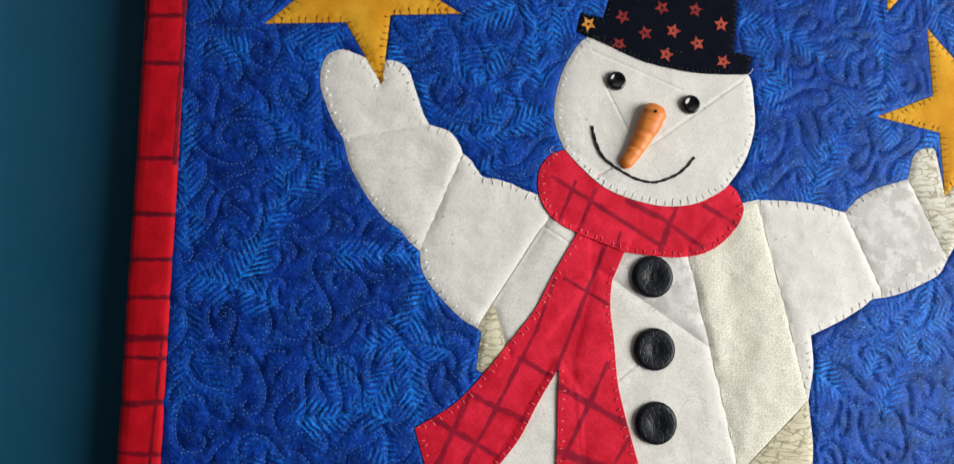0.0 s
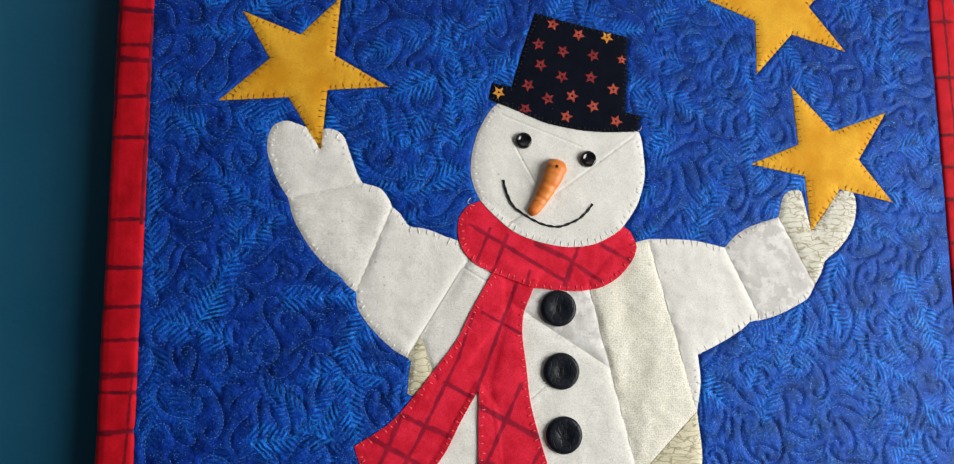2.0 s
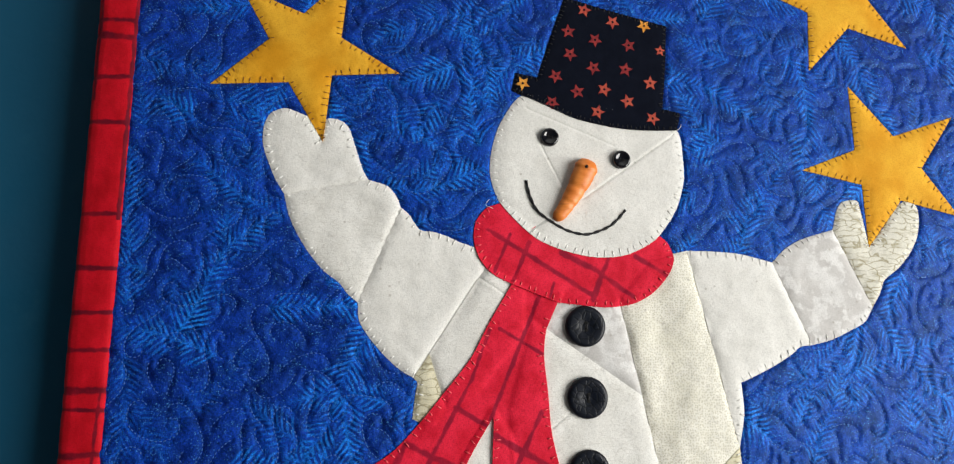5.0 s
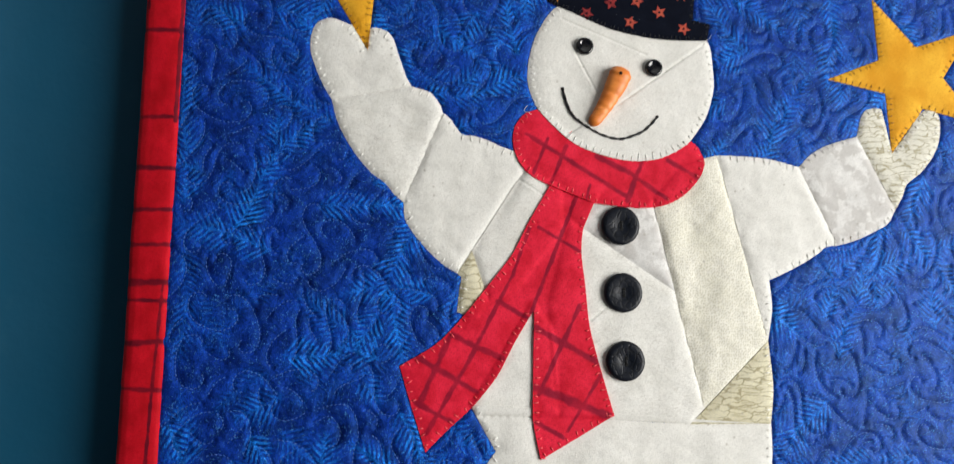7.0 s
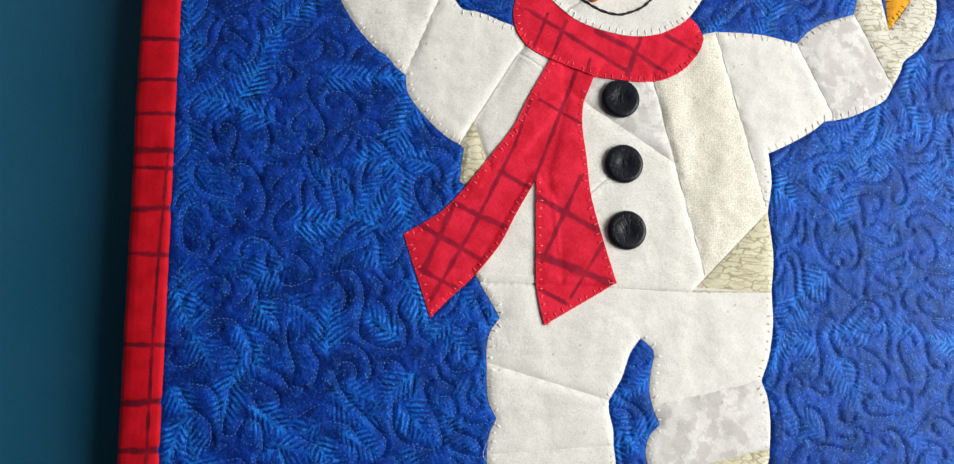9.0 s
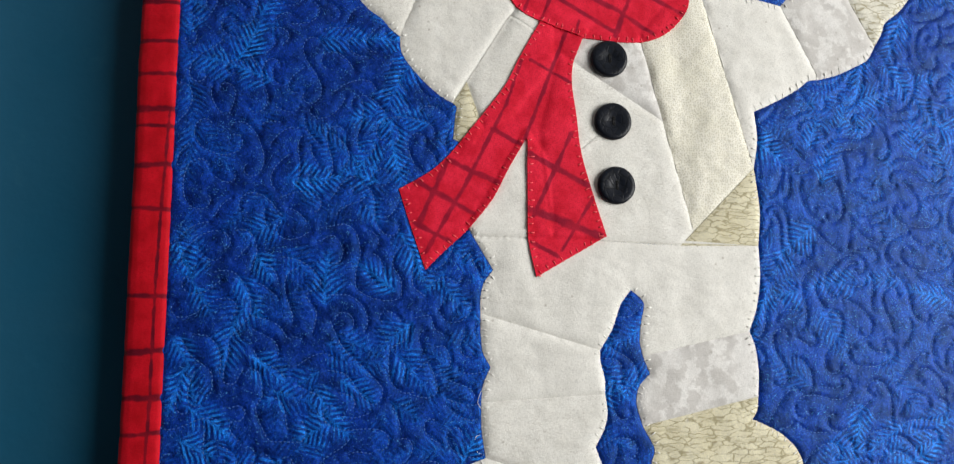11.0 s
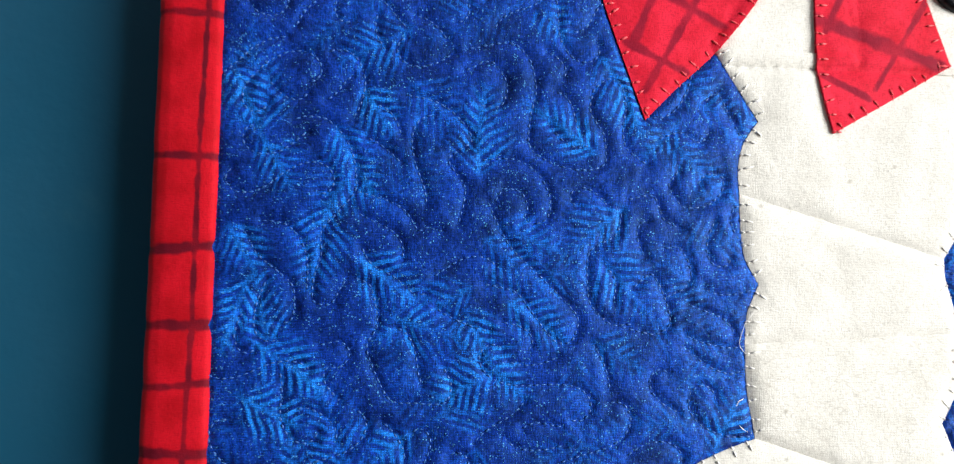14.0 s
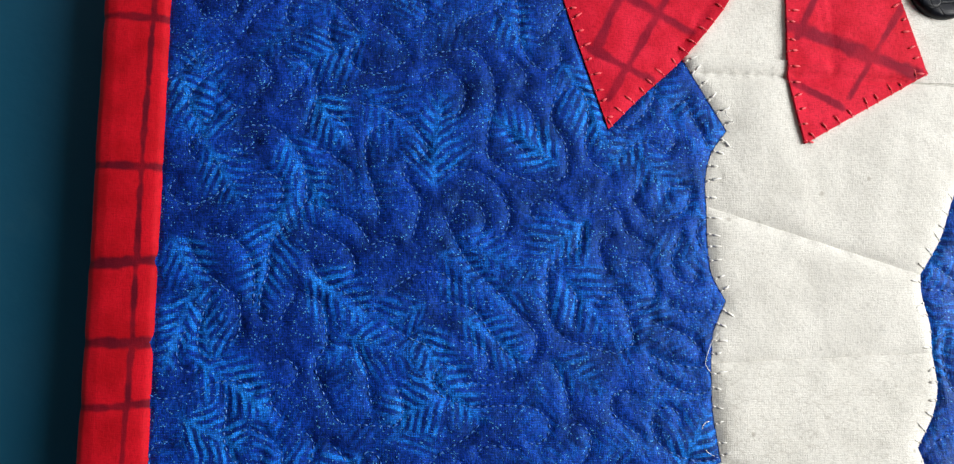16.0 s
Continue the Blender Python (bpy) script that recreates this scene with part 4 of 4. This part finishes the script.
for name, poly, low, plaid, seed, share, side in (("scarf_tail", TAILS, 0.45, TAIL_A_PLAID + TAIL_B_PLAID, 61, 0.93, 1), ("scarf_collar", COLLAR, 0.45, COLLAR_PLAID, 71, 0.62, 1)):
    places = [p for p in stitch_places(poly[: int(len(poly) * share)], side, 4.6, 3.6) if not any(inside(HEAD * 1.06 - (0.2, 4.7), *q) for q in p)]
    applique(name, poly, M_SCARF, scarf, low + 0.2, 1.0, 2.0, "", 0.25, 1.15, plaid, seed, places, 0.3, (), 0.95)
    blanket_stitch(places, scarf, T_RED, "", 0.00036)

head = figure_group("head", "round white cotton snowman face")
FACE_STITCH = stitch_places(HEAD, 1, 4.3, 3.9, True)
applique("face_cloth", HEAD, M_WHITE, head, 0.5, 1.2, 2.4, "white cotton face", 0.3, 1.6, None, 80, FACE_STITCH, 0.3,
         (((-31, 115), (17, 96.5)), ((50, 104), (-1, 66.5)), ((-26, 101), (-11, 72)), ((-29, 49), (-19, 56))))
blanket_stitch(FACE_STITCH, head, T_WHITE, "", 0.00034)


hat = figure_group("hat", "navy cotton top hat printed with small stars")
applique("hat_cloth", HAT, M_NAVY, hat, 0.5, 0.9, 1.8, "", 0.1, 1.8, None, 90)
blanket_stitch(stitch_places(HAT, -1, 2.6, 2.6, True), hat, T_BLACK, "", 0.00036)


def printed_star(x, z, size, turn, cloth):
    ring_out = [(size * (1.0 if k % 2 == 0 else 0.46) * math.sin(turn + k * math.pi / 5), size * (1.0 if k % 2 == 0 else 0.46) * math.cos(turn + k * math.pi / 5)) for k in range(10)]
    hub = [(size * 0.17 * math.sin(turn + k * math.pi / 5), size * 0.17 * math.cos(turn + k * math.pi / 5)) for k in range(10)]
    flat = np.array(ring_out + hub) + (x, z)
    verts = flat_to_world(flat[:, 0], flat[:, 1], surface(flat[:, 0], flat[:, 1]) + 0.16)
    faces = [(k, 10 + k, 10 + (k + 1) % 10, (k + 1) % 10) for k in range(10)]
    part("printed_star", verts, faces, cloth, hat, "", False)


ORNG = random.Random(3)
for row, cloth in ((((1, 173), (17, 167), (39, 113)), M_STAR_ORANGE), (((35, 166), (-33, 129)), M_STAR_YELLOW),
                   (((44, 152), (38, 133), (25, 122), (12, 128), (8, 115)), M_STAR_ORANGE),
                   (((-8, 160), (7, 156), (26, 154), (-7, 147), (6, 140), (24, 140), (-15, 134), (-3, 126), (-17, 119)), M_STAR_RED)):
    for x, z in row:
        printed_star(x, z, 4.2 if x < 44 else 3.3, ORNG.uniform(0, 1.2), cloth)

for poly, seed in ((STAR_A, 101), (STAR_B, 105), (STAR_C, 109)):
    star = figure_group("gold_star", "mottled gold cotton five-pointed star")
    places = stitch_places(poly, -1, 3.9, 3.2, True)
    applique("star_cloth", poly, M_GOLD, star, 0.5, 1.2, 2.2, "", 0.25, 1.5, None, seed, places, 0.6)
    blanket_stitch(places, star, T_BROWN, "dark brown blanket stitching", 0.00024)


# ---- buttons, eyes, nose and smile ----
def lathe(x, z, low, prof, sides, wob=0.0):
    verts, faces = [], []
    n = len(prof)
    for k in range(sides):
        a = 2 * math.pi * k / sides
        for i, (r, h) in enumerate(prof):
            r2 = r * (1 + wob * math.sin(3 * a + 1))
            verts.append(flat_to_world(x + r2 * math.cos(a), z + r2 * math.sin(a), low + h))
    for k in range(sides):
        j = (k + 1) % sides
        faces += [(k * n + i, j * n + i, j * n + i + 1, k * n + i + 1) for i in range(n - 1)]
    faces.append(tuple(k * n + n - 1 for k in range(sides)))
    return verts, faces


COAT = [(10.3, -0.6), (10.55, 0.3), (10.5, 1.3), (10.1, 2.1), (9.3, 2.55), (8.2, 2.6), (6.0, 2.5), (4.0, 2.3), (3.0, 2.0), (1.5, 1.9), (0.3, 1.9)]
for x, z in ((0.5, 0), (1.5, -36), (2.3, -72)):
    button = part("coat_button", *lathe(x, z, 1.7, COAT, 48), M_BUTTON, quilt, "round black textured plastic button")
    # no holes are cut: two dark discs on the face give their shade
    for dz in (-1.7, 1.7):
        part("button_hole_shade", *lathe(x + 0.2, z + dz, 3.62, [(1.05, 0.0), (1.0, 0.06), (0.5, 0.07), (0.1, 0.07)], 14), M_HOLE_SHADE, button)
    v, f = thread_bits([flat_to_world(x + 0.2 + o, z - 2.0, 3.65) for o in (-0.35, 0.35)], [flat_to_world(x + 0.2 + o, z + 2.0, 3.75) for o in (-0.35, 0.35)], 0.00035)
    part("button_thread", v, f, T_BLACK, button)

EYE = [(4.7, -0.4), (4.95, 0.4), (4.9, 1.6), (4.5, 2.4), (3.9, 2.7), (3.3, 2.55), (2.6, 2.2), (1.6, 2.0), (0.3, 1.95)]
for x, z in ((-18.5, 99.5), (20.7, 89)):
    eye = part("eye_button", *lathe(x, z, 1.5, EYE, 40), M_BEAD, quilt, "small round glossy black button eye")
    # the eye's holes are dark discs too, shade put in as colour
    for dx in (-0.9, 0.9):
        part("button_hole_shade", *lathe(x + dx, z - dx * 0.4, 3.53, [(0.6, 0.0), (0.55, 0.06), (0.1, 0.06)], 10), M_HOLE_SHADE, eye)


def carrot():
    axis = curve((2.6, 88.6), (-0.5, 80), (-6, 69), (-11.5, 60), (-16.0, 54.5), step=0.6)
    q, d = along(axis, 0.6)
    verts, faces, sides = [], [], 20
    for k, ((x, z), (dx, dz)) in enumerate(zip(q, d)):
        t = k / (len(q) - 1)
        r = (6.9 - 3.9 * t) * (1 - (1 - min(1.0, t / 0.20)) ** 2.2) ** 0.5 * (1 - (1 - min(1.0, (1 - t) / 0.09)) ** 2) ** 0.5 + 0.02
        r *= 1 + 0.05 * noise.noise((t * 14, 0, 2.0)) + 0.03 * math.sin(t * 42 + 2 * math.sin(t * 9))
        for i in range(sides):
            a = 2 * math.pi * i / sides
            o, h = r * math.cos(a), 0.6 * r * math.sin(a)
            verts.append(flat_to_world(x - dz * o, z + dx * o, 1.5 + 0.6 * r * 0.9 + h))
    for k in range(len(q) - 1):
        faces += [(k * sides + i, k * sides + (i + 1) % sides, (k + 1) * sides + (i + 1) % sides, (k + 1) * sides + i) for i in range(sides)]
    faces += [tuple(range(sides)), tuple(range((len(q) - 1) * sides, len(q) * sides))]
    ob = part("carrot_nose", verts, faces, M_CLAY, quilt, "orange clay carrot nose button")
    # a dark disc for the shaded hole at the nose's top
    part("button_hole_shade", *lathe(0.0, 83.0, 8.45, [(0.95, 0.0), (0.8, 0.35), (0.1, 0.35)], 12), M_HOLE_SHADE, ob)


carrot()


def smile():
    """Three black strands laid side by side with a slow twist."""
    line = curve((-31, 76), (-29, 68), (-25, 60), (-17, 54), (-8, 49.5), (2, 48), (13, 52), (19, 57), (23, 62), step=0.7)
    q, d = along(line, 0.7)
    rise = surface(q[:, 0], q[:, 1])
    verts, faces, sides = [], [], 8
    for strand in range(2):
        base = len(verts)
        for k, ((x, z), (dx, dz)) in enumerate(zip(q, d)):
            turn = k * 0.42 + strand * math.pi
            o, up = 0.33 * math.cos(turn), 0.25 * math.sin(turn)
            for i in range(sides):
                a = 2 * math.pi * i / sides
                oo = o + 0.48 * math.cos(a)
                verts.append(flat_to_world(x - dz * oo, z + dx * oo, rise[k] + 0.3 + up + 0.48 * math.sin(a)))
        for k in range(len(q) - 1):
            faces += [(base + k * sides + i, base + k * sides + (i + 1) % sides, base + (k + 1) * sides + (i + 1) % sides, base + (k + 1) * sides + i) for i in range(sides)]
    part("smile", verts, faces, T_BLACK, quilt, "curved smile in twisted black thread")


smile()


def loose_thread(parent, material, *pts):
    """A stray end of thread that lifts off the cloth."""
    line = curve(*pts, step=0.6)
    q, d = along(line, 0.6)
    rise = surface(q[:, 0], q[:, 1])
    verts, faces, sides = [], [], 5
    for k, ((x, z), (dx, dz)) in enumerate(zip(q, d)):
        lift = 0.25 + 1.1 * math.sin(math.pi * k / len(q))
        for i in range(sides):
            a = 2 * math.pi * i / sides
            verts.append(flat_to_world(x - dz * 0.11 * math.cos(a), z + dx * 0.11 * math.cos(a), rise[k] + lift + 0.11 * math.sin(a)))
    for k in range(len(q) - 1):
        faces += [(k * sides + i, k * sides + (i + 1) % sides, (k + 1) * sides + (i + 1) % sides, (k + 1) * sides + i) for i in range(sides)]
    part("loose_thread", verts, faces, material, parent)


loose_thread(body, T_WHITE, (-70, -177), (-73, -181), (-75, -187), (-72, -191))
loose_thread(body, T_WHITE, (-64, -116), (-67, -113), (-65, -110))
loose_thread(body, T_WHITE, (-73, -203), (-76, -204), (-77, -207))
loose_thread(body, T_WHITE, (-71, -214), (-75, -212), (-77, -209), (-74, -207))
loose_thread(head, T_WHITE, (-46, 66), (-50, 65), (-52, 62), (-48, 60))
loose_thread(head, T_WHITE, (50, 106), (54, 108), (56, 112))
loose_thread(hat, T_BLACK, (54, 116), (58, 114), (57, 110))
loose_thread(hat, T_BLACK, (-38, 128), (-42, 127), (-41, 123))
